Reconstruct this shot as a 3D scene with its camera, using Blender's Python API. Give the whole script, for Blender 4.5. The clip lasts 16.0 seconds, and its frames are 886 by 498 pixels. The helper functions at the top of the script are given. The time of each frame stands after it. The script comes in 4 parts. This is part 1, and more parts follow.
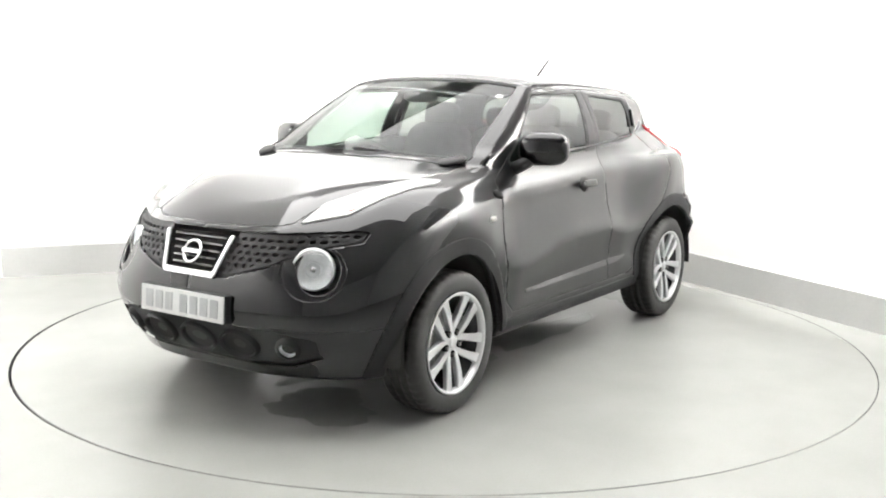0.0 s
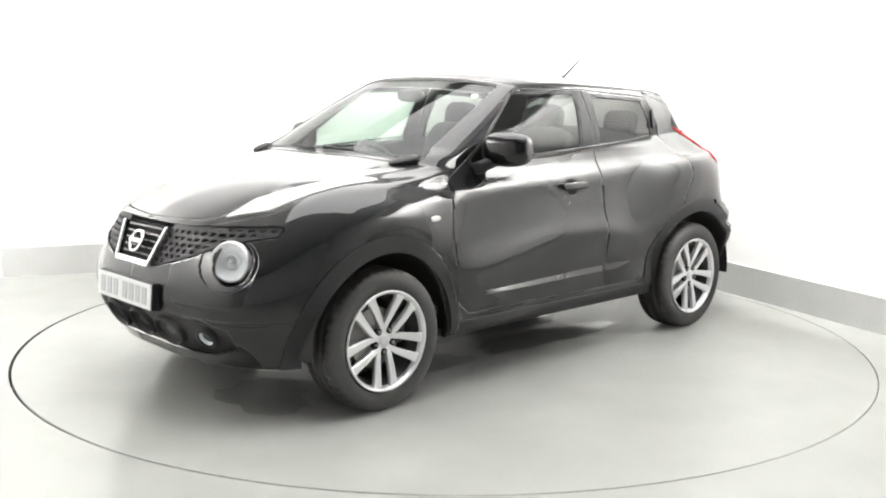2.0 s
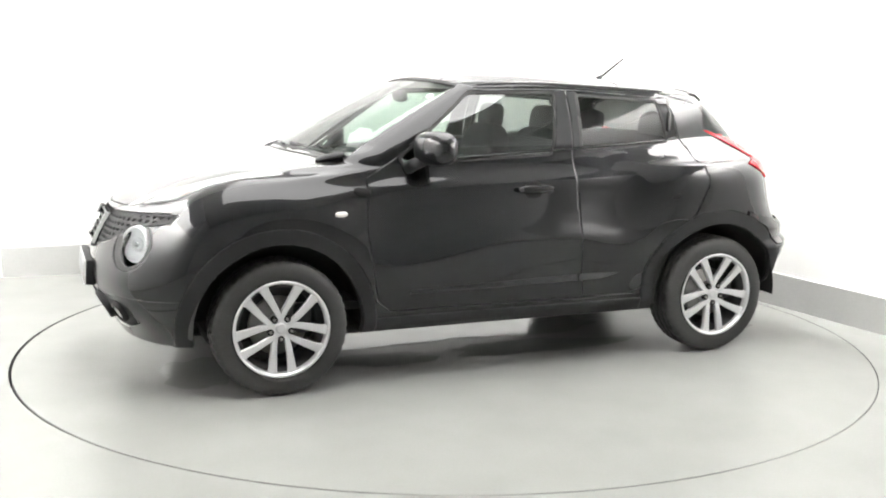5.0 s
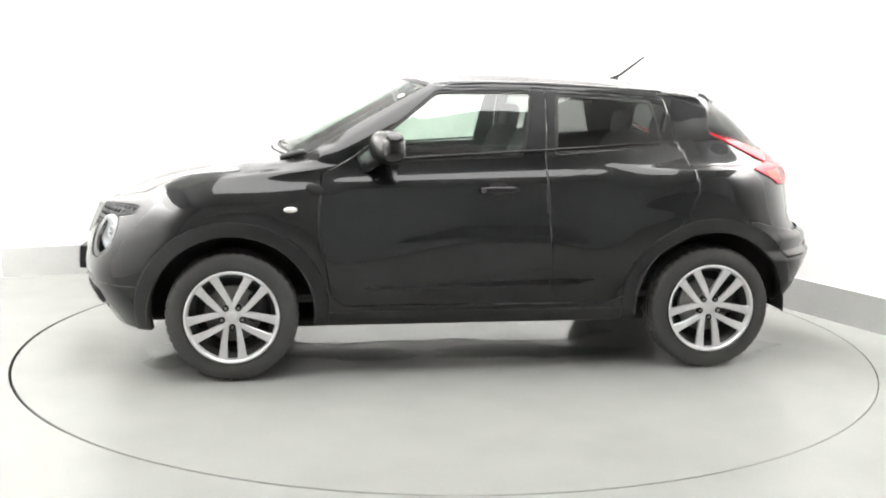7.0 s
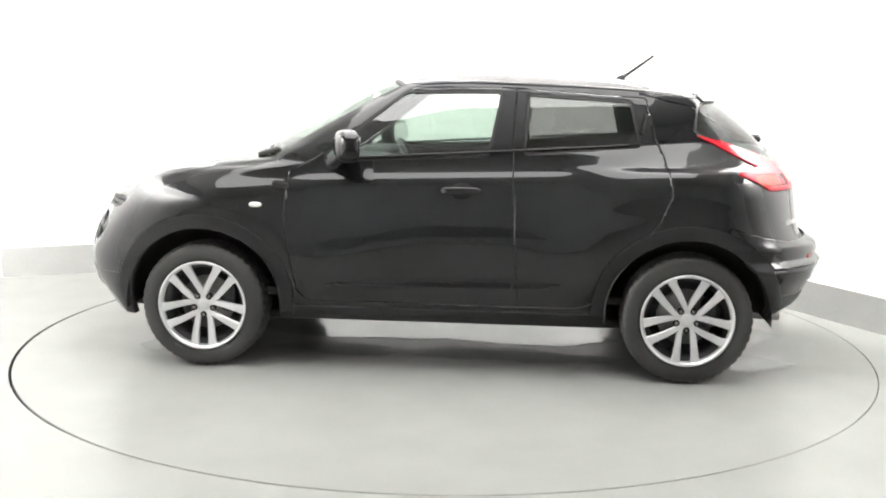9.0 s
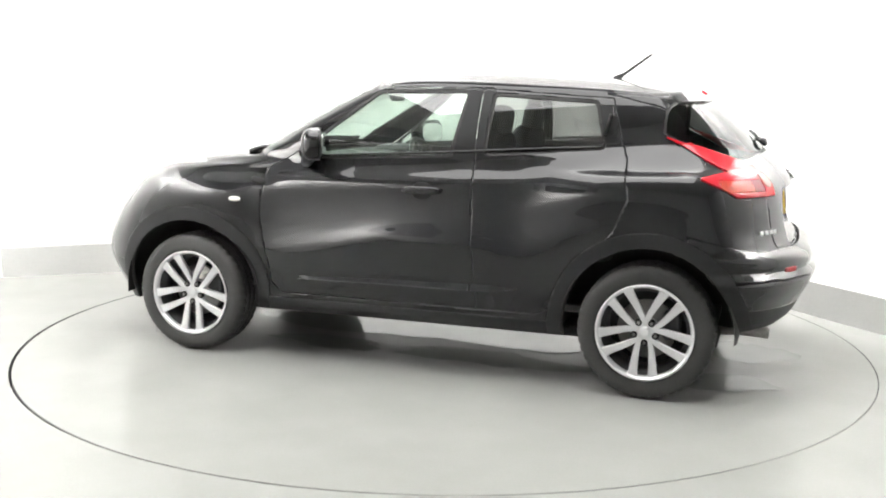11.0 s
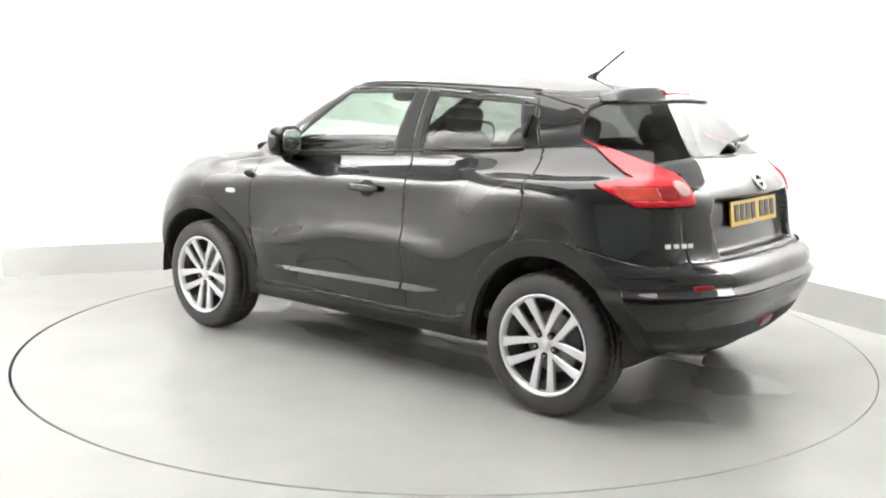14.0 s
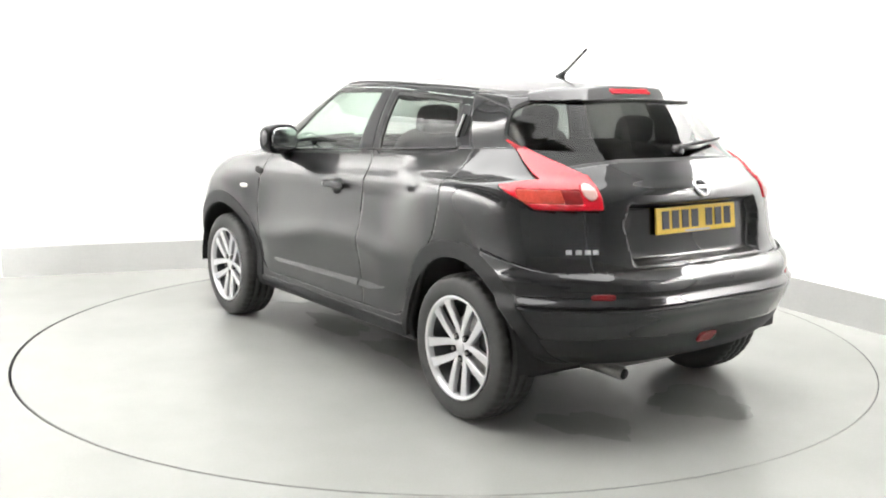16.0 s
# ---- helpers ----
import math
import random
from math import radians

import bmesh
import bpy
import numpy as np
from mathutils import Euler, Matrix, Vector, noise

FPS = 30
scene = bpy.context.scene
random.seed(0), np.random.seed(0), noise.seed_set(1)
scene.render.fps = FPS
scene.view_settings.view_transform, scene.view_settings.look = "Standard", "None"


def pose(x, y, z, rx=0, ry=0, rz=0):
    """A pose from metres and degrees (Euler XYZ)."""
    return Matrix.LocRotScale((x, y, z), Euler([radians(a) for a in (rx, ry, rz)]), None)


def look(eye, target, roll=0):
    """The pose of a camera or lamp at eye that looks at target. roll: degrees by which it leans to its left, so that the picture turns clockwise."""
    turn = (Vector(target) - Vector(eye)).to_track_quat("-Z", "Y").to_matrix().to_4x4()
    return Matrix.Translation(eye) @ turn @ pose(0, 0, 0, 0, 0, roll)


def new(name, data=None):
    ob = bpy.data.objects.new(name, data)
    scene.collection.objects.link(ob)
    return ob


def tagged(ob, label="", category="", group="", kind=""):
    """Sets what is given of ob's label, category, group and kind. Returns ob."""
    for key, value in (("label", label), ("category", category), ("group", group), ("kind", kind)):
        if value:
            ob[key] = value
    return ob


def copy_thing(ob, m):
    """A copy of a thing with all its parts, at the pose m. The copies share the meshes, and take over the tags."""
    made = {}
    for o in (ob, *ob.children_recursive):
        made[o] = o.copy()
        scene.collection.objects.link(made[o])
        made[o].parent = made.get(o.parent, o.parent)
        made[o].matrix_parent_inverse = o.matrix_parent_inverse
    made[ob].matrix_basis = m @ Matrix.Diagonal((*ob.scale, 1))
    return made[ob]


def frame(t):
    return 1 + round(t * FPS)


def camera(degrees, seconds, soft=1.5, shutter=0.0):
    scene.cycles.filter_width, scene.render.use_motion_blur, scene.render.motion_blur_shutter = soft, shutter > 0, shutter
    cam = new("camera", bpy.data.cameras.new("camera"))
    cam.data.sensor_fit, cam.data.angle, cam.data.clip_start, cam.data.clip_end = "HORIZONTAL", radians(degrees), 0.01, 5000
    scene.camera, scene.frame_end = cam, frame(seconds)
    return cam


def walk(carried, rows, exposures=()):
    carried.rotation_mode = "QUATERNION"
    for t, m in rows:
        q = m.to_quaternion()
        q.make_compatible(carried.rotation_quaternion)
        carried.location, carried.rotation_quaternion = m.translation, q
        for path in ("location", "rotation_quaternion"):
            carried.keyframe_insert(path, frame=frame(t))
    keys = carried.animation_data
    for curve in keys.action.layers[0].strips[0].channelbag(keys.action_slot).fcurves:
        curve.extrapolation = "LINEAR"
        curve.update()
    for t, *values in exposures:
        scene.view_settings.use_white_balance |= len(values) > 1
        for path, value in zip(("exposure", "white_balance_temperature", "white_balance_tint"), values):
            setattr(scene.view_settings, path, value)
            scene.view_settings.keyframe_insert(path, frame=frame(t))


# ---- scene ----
# Camera: stands still in front of the turntable
cam = camera(48.23, 16.0, soft=2.0)
EYE = (0.0, -5.909, 1.483)
AIM = (-0.0178, 0.0139, 0.5243)
walk(cam, [(0.0, look(EYE, AIM, 0.71)), (16.0, look(EYE, AIM, 0.71))], exposures=[(0.0, 0.0), (16.0, 0.0)])

# World: the room is closed, so the sky hardly counts
world = bpy.data.worlds.new("world")
scene.world = world
world.use_nodes = True
world.node_tree.nodes["Background"].inputs[0].default_value = (0.9, 0.95, 1.0, 1)
world.node_tree.nodes["Background"].inputs[1].default_value = 0.05

LIGHT_PANEL = 177.0
CEILING_PANEL = 7.0


# ---------------------------------------------------------------- materials
def mat(name, color, rough=0.5, metal=0.0, coat=0.0, grain=0.0, scale=40.0, bump=0.0, spread=0.0,
        spread_scale=2.0, coat_rough=0.03, rough_vary=0.0, spec=0.5, transmission=0.0, emit=0.0, coat_ior=1.5):
    """A node material with grain and larger blotches in colour, roughness and relief."""
    m = bpy.data.materials.new(name)
    m.use_nodes = True
    nt = m.node_tree
    b = nt.nodes["Principled BSDF"]
    b.inputs["Base Color"].default_value = (*color, 1)
    b.inputs["Roughness"].default_value = rough
    b.inputs["Metallic"].default_value = metal
    b.inputs["Coat Weight"].default_value = coat
    b.inputs["Coat Roughness"].default_value = coat_rough
    b.inputs["Coat IOR"].default_value = coat_ior
    b.inputs["Specular IOR Level"].default_value = spec
    b.inputs["Transmission Weight"].default_value = transmission
    if emit:
        b.inputs["Emission Color"].default_value = (*color, 1)
        b.inputs["Emission Strength"].default_value = emit
    co = nt.nodes.new("ShaderNodeTexCoord")

    def tex(sc, detail):
        n = nt.nodes.new("ShaderNodeTexNoise")
        n.inputs["Scale"].default_value = sc
        n.inputs["Detail"].default_value = detail
        nt.links.new(co.outputs["Object"], n.inputs["Vector"])
        return n.outputs["Fac"]

    def remap(src, lo, hi):
        n = nt.nodes.new("ShaderNodeMapRange")
        n.inputs["From Min"].default_value, n.inputs["From Max"].default_value = 0.3, 0.7
        n.inputs["To Min"].default_value, n.inputs["To Max"].default_value = lo, hi
        nt.links.new(src, n.inputs["Value"])
        return n.outputs["Result"]

    if grain or spread:
        a = remap(tex(scale, 4), 1 - grain, 1 + grain)
        c = remap(tex(spread_scale, 5), 1 - spread, 1 + spread)
        mul = nt.nodes.new("ShaderNodeMath")
        mul.operation = "MULTIPLY"
        nt.links.new(a, mul.inputs[0])
        nt.links.new(c, mul.inputs[1])
        vm = nt.nodes.new("ShaderNodeVectorMath")
        vm.operation = "SCALE"
        vm.inputs[0].default_value = color
        nt.links.new(mul.outputs[0], vm.inputs["Scale"])
        nt.links.new(vm.outputs[0], b.inputs["Base Color"])
    if rough_vary:
        nt.links.new(remap(tex(spread_scale * 1.7, 6), rough - rough_vary, rough + rough_vary), b.inputs["Roughness"])
    if bump:
        bn = nt.nodes.new("ShaderNodeBump")
        bn.inputs["Strength"].default_value = bump
        bn.inputs["Distance"].default_value = 0.002
        nt.links.new(tex(scale, 3), bn.inputs["Height"])
        nt.links.new(bn.outputs["Normal"], b.inputs["Normal"])
    return m


def glass(name, tint, gloss_rough=0.01, base=0.06):
    """A thin pane: tinted clear view, with a mirror gloss that grows towards grazing."""
    m = bpy.data.materials.new(name)
    m.use_nodes = True
    nt = m.node_tree
    out = nt.nodes["Material Output"]
    nt.nodes.remove(nt.nodes["Principled BSDF"])
    tr = nt.nodes.new("ShaderNodeBsdfTransparent")
    tr.inputs["Color"].default_value = (*tint, 1)
    gl = nt.nodes.new("ShaderNodeBsdfGlossy")
    gl.inputs["Roughness"].default_value = gloss_rough
    lw = nt.nodes.new("ShaderNodeLayerWeight")
    lw.inputs["Blend"].default_value = 0.5
    pw = nt.nodes.new("ShaderNodeMath")
    pw.operation = "POWER"
    pw.inputs[1].default_value = 5.0
    nt.links.new(lw.outputs["Facing"], pw.inputs[0])
    fr = nt.nodes.new("ShaderNodeMath")
    fr.operation = "MULTIPLY_ADD"
    fr.inputs[1].default_value = 0.92
    fr.inputs[2].default_value = base
    nt.links.new(pw.outputs[0], fr.inputs[0])
    mix = nt.nodes.new("ShaderNodeMixShader")
    nt.links.new(fr.outputs[0], mix.inputs["Fac"])
    nt.links.new(tr.outputs[0], mix.inputs[1])
    nt.links.new(gl.outputs[0], mix.inputs[2])
    nt.links.new(mix.outputs[0], out.inputs["Surface"])
    return m


def glow(name, color, strength):
    m = bpy.data.materials.new(name)
    m.use_nodes = True
    nt = m.node_tree
    nt.nodes.remove(nt.nodes["Principled BSDF"])
    e = nt.nodes.new("ShaderNodeEmission")
    e.inputs["Color"].default_value = (*color, 1)
    e.inputs["Strength"].default_value = strength
    nt.links.new(e.outputs[0], nt.nodes["Material Output"].inputs["Surface"])
    return m


CEILING = mat("ceiling_paint", (0.6, 0.6, 0.59), 0.8, grain=0.02, spread=0.05)
WALL = mat("wall_paint", (0.86, 0.86, 0.85), 0.7, grain=0.01, scale=60, bump=0.05, spread=0.02, spread_scale=0.8)
FLAP = mat("lamp_flap", (0.28, 0.28, 0.28), 0.8, grain=0.03, spread=0.05)
DIM_WALL = mat("rear_wall_paint", (0.74, 0.74, 0.735), 0.8, grain=0.03, spread=0.05)
# made-up grey for the unseen upper wall; dims reflections in roof, bonnet and glass
UPPER_WALL = mat("upper_wall_dimming", (0.30, 0.30, 0.30), 0.85, grain=0.03, scale=60, spread=0.05)
PLINTH = mat("plinth_paint", (0.42, 0.423, 0.413), 0.45, grain=0.02, scale=50, spread=0.04, spread_scale=3)
FLOOR = mat("floor_paint", (0.298, 0.301, 0.289), 0.25, spec=0.22, grain=0.02, scale=90, bump=0.02, spread=0.045, spread_scale=2.2)
WET = mat("wet_floor_paint", (0.27, 0.272, 0.262), 0.11, grain=0.02, scale=90, bump=0.03, spread=0.05, spread_scale=3)
PIT = mat("pit_steel", (0.03, 0.03, 0.03), 0.8, grain=0.2)
PANEL_GLOW = glow("light_diffuser", (1.0, 0.985, 0.96), LIGHT_PANEL)
SOFT_GLOW = glow("softbox_diffuser", (1.0, 0.99, 0.97), CEILING_PANEL)
FRAME_METAL = mat("lamp_frame", (0.6, 0.6, 0.6), 0.4, metal=0.8, grain=0.03)

PAINT = mat("black_metallic_paint", (0.009, 0.009, 0.0100), 0.42, metal=1.0, spec=0.0, coat=1.0, coat_ior=1.47, grain=0.0, coat_rough=0.045, spread=0.08, spread_scale=4)
PLASTIC = mat("black_plastic", (0.010, 0.010, 0.011), 0.55, spec=0.28, grain=0.1, scale=300, bump=0.15, spread=0.08)
GLOSS_BLACK = mat("gloss_black", (0.008, 0.008, 0.009), 0.12, grain=0.05, spread=0.05)
RUBBER = mat("seal_rubber", (0.012, 0.012, 0.012), 0.6, grain=0.1)
TYRE = mat("tyre_rubber", (0.024, 0.0235, 0.023), 0.62, grain=0.15, scale=120, bump=0.1, spread=0.2, spread_scale=6)
ALLOY = mat("silver_alloy", (0.74, 0.74, 0.75), 0.28, metal=0.6, grain=0.03, scale=200, spread=0.05, spread_scale=8)
ALLOY_DARK = mat("barrel_alloy", (0.055, 0.055, 0.058), 0.5, metal=0.6, grain=0.1, spread=0.2, spread_scale=9)
STEEL = mat("brake_steel", (0.35, 0.34, 0.33), 0.35, metal=0.9, grain=0.1, scale=150, spread=0.15, spread_scale=12)
EXHAUST = mat("exhaust_steel", (0.30, 0.29, 0.28), 0.42, metal=0.8, grain=0.2, scale=90, spread=0.2, spread_scale=14)
CHROME = mat("chrome", (0.85, 0.85, 0.86), 0.08, metal=1.0, grain=0.01, spread=0.02)
# near-black: the shade of hollows and of the underside, put into the colour
DARK = mat("deep_shade_black", (0.006, 0.006, 0.006), 0.9, grain=0.2)
LINER = mat("wheel_liner", (0.012, 0.012, 0.012), 0.85, grain=0.2, bump=0.2)
GLASS = glass("clear_glass", (0.58, 0.66, 0.61), 0.01, 0.11)
GLASS_SCREEN = glass("windscreen_glass", (0.58, 0.66, 0.61), 0.01, 0.035)
GLASS_DARK = glass("dark_rear_glass", (0.16, 0.165, 0.16), 0.01, 0.022)
GLASS_TINT = glass("privacy_glass", (0.32, 0.33, 0.32))
LENS = glass("lamp_lens", (0.95, 0.96, 0.97), 0.02, 0.05)
RED_LENS = mat("red_lens", (0.50, 0.006, 0.016), 0.22, coat=0.5, spec=0.3, grain=0.06, scale=160, spread=0.12, spread_scale=14)
RED_DEEP = mat("deep_red_lens", (0.20, 0.008, 0.010), 0.25, coat=0.3, spec=0.3, grain=0.08, spread=0.1, spread_scale=20)
AMBER_LENS = mat("amber_lens", (0.44, 0.045, 0.028), 0.2, coat=0.6, spec=0.3, grain=0.15, scale=120, spread=0.2, spread_scale=20)
CLEAR_LENS = mat("frosted_lens", (0.62, 0.40, 0.37), 0.12, coat=1.0, grain=0.05, spread=0.08, spread_scale=20)
HEADLAMP = mat("headlamp_lens", (0.46, 0.46, 0.46), 0.2, coat=0.5, grain=0.12, scale=40, spread=0.28, spread_scale=11)
REFLECTOR = mat("lamp_reflector", (0.86, 0.87, 0.88), 0.3, metal=0.0, grain=0.04, scale=80, spread=0.1, spread_scale=20)
SEAT = mat("seat_fabric", (0.035, 0.035, 0.038), 0.85, grain=0.2, scale=200, bump=0.2, spread=0.15)
TRIM_DARK = mat("cabin_plastic", (0.03, 0.03, 0.032), 0.6, grain=0.1, bump=0.1, spread=0.1)
HEADLINER = mat("headliner", (0.45, 0.45, 0.43), 0.9, grain=0.05, spread=0.05)
PLATE_WHITE = mat("white_plate", (0.68, 0.69, 0.68), 0.3, grain=0.03, spread=0.04, coat=0.5)
PLATE_YELLOW = mat("yellow_plate", (0.78, 0.52, 0.03), 0.3, grain=0.03, spread=0.04, coat=0.5)
GLYPH = mat("plate_black", (0.02, 0.02, 0.02), 0.4, grain=0.05)
GLYPH_GREY = mat("plate_grey", (0.42, 0.43, 0.44), 0.4, grain=0.05)
REPEATER = mat("clear_repeater", (0.78, 0.76, 0.72), 0.2, coat=0.6, grain=0.05, spread=0.1, spread_scale=30)
STICKER = mat("paper_sticker", (0.75, 0.75, 0.72), 0.6, grain=0.04)


# ---------------------------------------------------------------- mesh helpers
def part(name, bm, material, parent=None, label="", smooth=True):
    """Links a bmesh as one mesh object under its parent."""
    me = bpy.data.meshes.new(name)
    bm.to_mesh(me)
    bm.free()
    me.materials.append(material)
    if smooth:
        me.polygons.foreach_set("use_smooth", [True] * len(me.polygons))
    ob = new(name, me)
    if parent:
        ob.parent = parent
    return tagged(ob, label)


def box(sx, sy, sz, m=None, bevel=0.0, seg=2):
    bm = bmesh.new()
    bmesh.ops.create_cube(bm, size=1.0)
    bmesh.ops.scale(bm, vec=(sx, sy, sz), verts=bm.verts)
    if bevel:
        bmesh.ops.bevel(bm, geom=bm.edges[:], offset=bevel, segments=seg, profile=0.5, affect="EDGES")
    if m:
        bm.transform(m)
    return bm


def join(*bms):
    out = bmesh.new()
    for b in bms:
        me = bpy.data.meshes.new("tmp")
        b.to_mesh(me)
        b.free()
        out.from_mesh(me)
        bpy.data.meshes.remove(me)
    return out


def revolve(profile, steps, axis="Y", closed=False):
    """Spins (radius, along) pairs about an axis."""
    bm = bmesh.new()
    rings = []
    for k in range(steps):
        a = 2 * math.pi * k / steps
        ring = []
        for r, y in profile:
            if axis == "Y":
                ring.append(bm.verts.new((r * math.cos(a), y, r * math.sin(a))))
            else:
                ring.append(bm.verts.new((r * math.cos(a), r * math.sin(a), y)))
        rings.append(ring)
    n = len(profile)
    for k in range(steps):
        p, q = rings[k], rings[(k + 1) % steps]
        for i in range(n if closed else n - 1):
            j = (i + 1) % n
            bm.faces.new((p[i], q[i], q[j], p[j]))
    bmesh.ops.remove_doubles(bm, verts=bm.verts, dist=1e-5)
    bmesh.ops.recalc_face_normals(bm, faces=bm.faces)
    return bm


def tube(points, r, sides=8):
    """A round bar along a polyline; r may be one radius or one per point."""
    bm = bmesh.new()
    pts = [Vector(p) for p in points]
    rr = r if isinstance(r, (list, tuple)) else [r] * len(pts)
    rings = []
    for i, p in enumerate(pts):
        d = (pts[min(i + 1, len(pts) - 1)] - pts[max(i - 1, 0)]).normalized()
        a = d.orthogonal().normalized() if i == 0 else (a - d * a.dot(d)).normalized()
        b = d.cross(a)
        rings.append([bm.verts.new(p + (a * math.cos(t) + b * math.sin(t)) * rr[i])
                      for t in (2 * math.pi * k / sides for k in range(sides))])
    for p, q in zip(rings, rings[1:]):
        for k in range(sides):
            bm.faces.new((p[k], p[(k + 1) % sides], q[(k + 1) % sides], q[k]))
    bm.faces.new(rings[0][::-1])
    bm.faces.new(rings[-1])
    bmesh.ops.recalc_face_normals(bm, faces=bm.faces)
    return bm


def slab(outline, thick, m=None, bevel=0.0):
    """An outline in x, y made into a plate of that thickness downwards from z = 0."""
    bm = bmesh.new()
    top = [bm.verts.new((x, y, 0)) for x, y in outline]
    low = [bm.verts.new((x, y, -thick)) for x, y in outline]
    n = len(top)
    bm.faces.new(top)
    bm.faces.new(low[::-1])
    for i in range(n):
        bm.faces.new((top[i], low[i], low[(i + 1) % n], top[(i + 1) % n]))
    bmesh.ops.recalc_face_normals(bm, faces=bm.faces)
    if bevel:
        bmesh.ops.bevel(bm, geom=[e for e in bm.edges if e.calc_face_angle(0) > 0.7], offset=bevel, segments=2, affect="EDGES")
    if m:
        bm.transform(m)
    return bm


# ---------------------------------------------------------------- the studio
RING = 2.447
HOLE = RING + 0.002
CORNERS = [(-3.46, -8.6), (-3.46, 1.615), (1.187, 3.358), (4.9, -4.25), (4.9, -8.6)]


def rounded(points, r, steps=10):
    """A closed outline with its corners rounded."""
    out = []
    n = len(points)
    for i in range(n):
        p, a, b = Vector(points[i]), Vector(points[i - 1]), Vector(points[(i + 1) % n])
        r_i = r[i] if isinstance(r, (list, tuple)) else r
        u, v = (a - p).normalized(), (b - p).normalized()
        half = u.angle(v) / 2
        d = r_i / math.tan(half)
        c = p + (u + v).normalized() * (r_i / math.sin(half))
        s, e = p + u * d - c, p + v * d - c
        for k in range(steps + 1):
            w = s.lerp(e, k / steps).normalized() * r_i
            out.append(tuple(c + w))
    return out


def wall_strip(name, pts, z0, z1, thick, material, label):
    """An upright wall along a polyline; its thickness lies outside the room."""
    bm = bmesh.new()
    n = len(pts)
    normals = []
    for i in range(n):
        d = Vector(pts[min(i + 1, n - 1)]) - Vector(pts[max(i - 1, 0)])
        normals.append(Vector((-d.y, d.x)).normalized())
    rows = []
    for (x, y), nn in zip(pts, normals):
        rows.append([bm.verts.new(v) for v in ((x, y, z0), (x, y, z1), (x + nn.x * thick, y + nn.y * thick, z1),
                                               (x + nn.x * thick, y + nn.y * thick, z0))])
    for p, q in zip(rows, rows[1:]):
        for k in range(4):
            bm.faces.new((p[k], q[k], q[(k + 1) % 4], p[(k + 1) % 4]))
    bm.faces.new(rows[0])
    bm.faces.new(rows[-1][::-1])
    bmesh.ops.recalc_face_normals(bm, faces=bm.faces)
    ob = part(name, bm, material, None, label, smooth=False)
    return tagged(ob, kind="structure")


def studio():
    outline = rounded(CORNERS, [0.3, 0.06, 0.9, 0.6, 0.3])
    back = [(-3.46, -5.0), *[p for p in outline if p[1] > -1.0 or (p[0] < 0 and p[1] > -1)], (3.68, -1.754)]
    # out of view; added as a dull band to shape what the car reflects
    wall_strip("wall_upper", back, 2.603, 4.2, 0.12, UPPER_WALL, "unseen wall above the lights, made dull grey to darken the car's reflections")
    wall_strip("wall_back", back, 0.0, 2.6, 0.12, WALL, "seamless white painted studio wall, brightly lit")
    wall_strip("wall_camera_side", [(3.682, -1.758), (4.9, -4.25), (4.9, -8.6), (-3.46, -8.6), (-3.46, -5.003)], 0.0, 4.2, 0.12, DIM_WALL, "plain off-white studio wall")
    # low painted plinth round the foot of the walls
    inner = []
    run = [p for p in back if p[0] > -3.44]
    n = len(run)
    for i in range(n):
        d = Vector(run[min(i + 1, n - 1)]) - Vector(run[max(i - 1, 0)])
        nn = Vector((d.y, -d.x)).normalized()
        inner.append((run[i][0] + nn.x * 0.035, run[i][1] + nn.y * 0.035))
    wall_strip("baseboard", inner, 0.0, 0.23, 0.033, PLINTH, "low grey painted plinth along the studio wall")

    # floor with a round opening for the turntable
    bm = bmesh.new()
    steps = 160
    rim, far = [], []
    for k in range(steps):
        a = 2 * math.pi * k / steps
        c, s = math.cos(a), math.sin(a)
        rim.append(bm.verts.new((HOLE * c - 0.006, HOLE * s - 0.002, 0)))
        m = 9.5 / max(abs(c), abs(s))
        far.append(bm.verts.new((m * c, m * s, 0)))
    for k in range(steps):
        j = (k + 1) % steps
        bm.faces.new((rim[k], far[k], far[j], rim[j]))
    bmesh.ops.recalc_face_normals(bm, faces=bm.faces)
    tagged(part("floor", bm, FLOOR, None, "pale grey glossy painted studio floor", smooth=False), kind="structure")
    bm = revolve([(HOLE, -0.002), (HOLE, -0.12), (0.0, -0.12)], 160, "Z")
    bm.transform(pose(-0.006, -0.002, 0))
    tagged(part("floor_pit", bm, PIT, None, "dark steel pit under the turntable", smooth=False), kind="structure")
    bm = box(9.2, 12.6, 0.1, pose(0.7, -2.6, 4.25))
    tagged(part("ceiling", bm, CEILING, None, "white painted studio ceiling", smooth=False), kind="structure")

    # light strips hang near the tops of the walls
    first = None
    for px, py, pz, deg in [(-2.91, -2.45, 3.2, 90), (-2.91, -0.4, 3.2, 90), (-0.6, 1.62, 3.9, 20.6), (2.10, 0.22, 3.2, -64), (2.96, -1.54, 3.2, -64)]:
        if first is None:
            first = new("ceiling_light")
            part("frame", box(1.98, 0.54, 0.06, pose(0, 0, 0.02), 0.008), FRAME_METAL, first)
            part("diffuser", box(1.9, 0.46, 0.05, pose(0, 0, -0.01), 0.006), PANEL_GLOW, first, "glowing white diffuser panel")
            part("barn_door", box(2.2, 0.02, 0.56, pose(0, -0.28, -0.23), 0.004), FLAP, first, "dark flap that shades the car", False)
            tagged(first, "long white studio ceiling light strip near the wall", "ceiling light", "studio ceiling lights")
            first.matrix_basis = pose(px, py, pz, 0, 0, deg) @ pose(0, 0, 0, 43, 0, 0)
        else:
            copy_thing(first, pose(px, py, pz, 0, 0, deg) @ pose(0, 0, 0, 43, 0, 0))

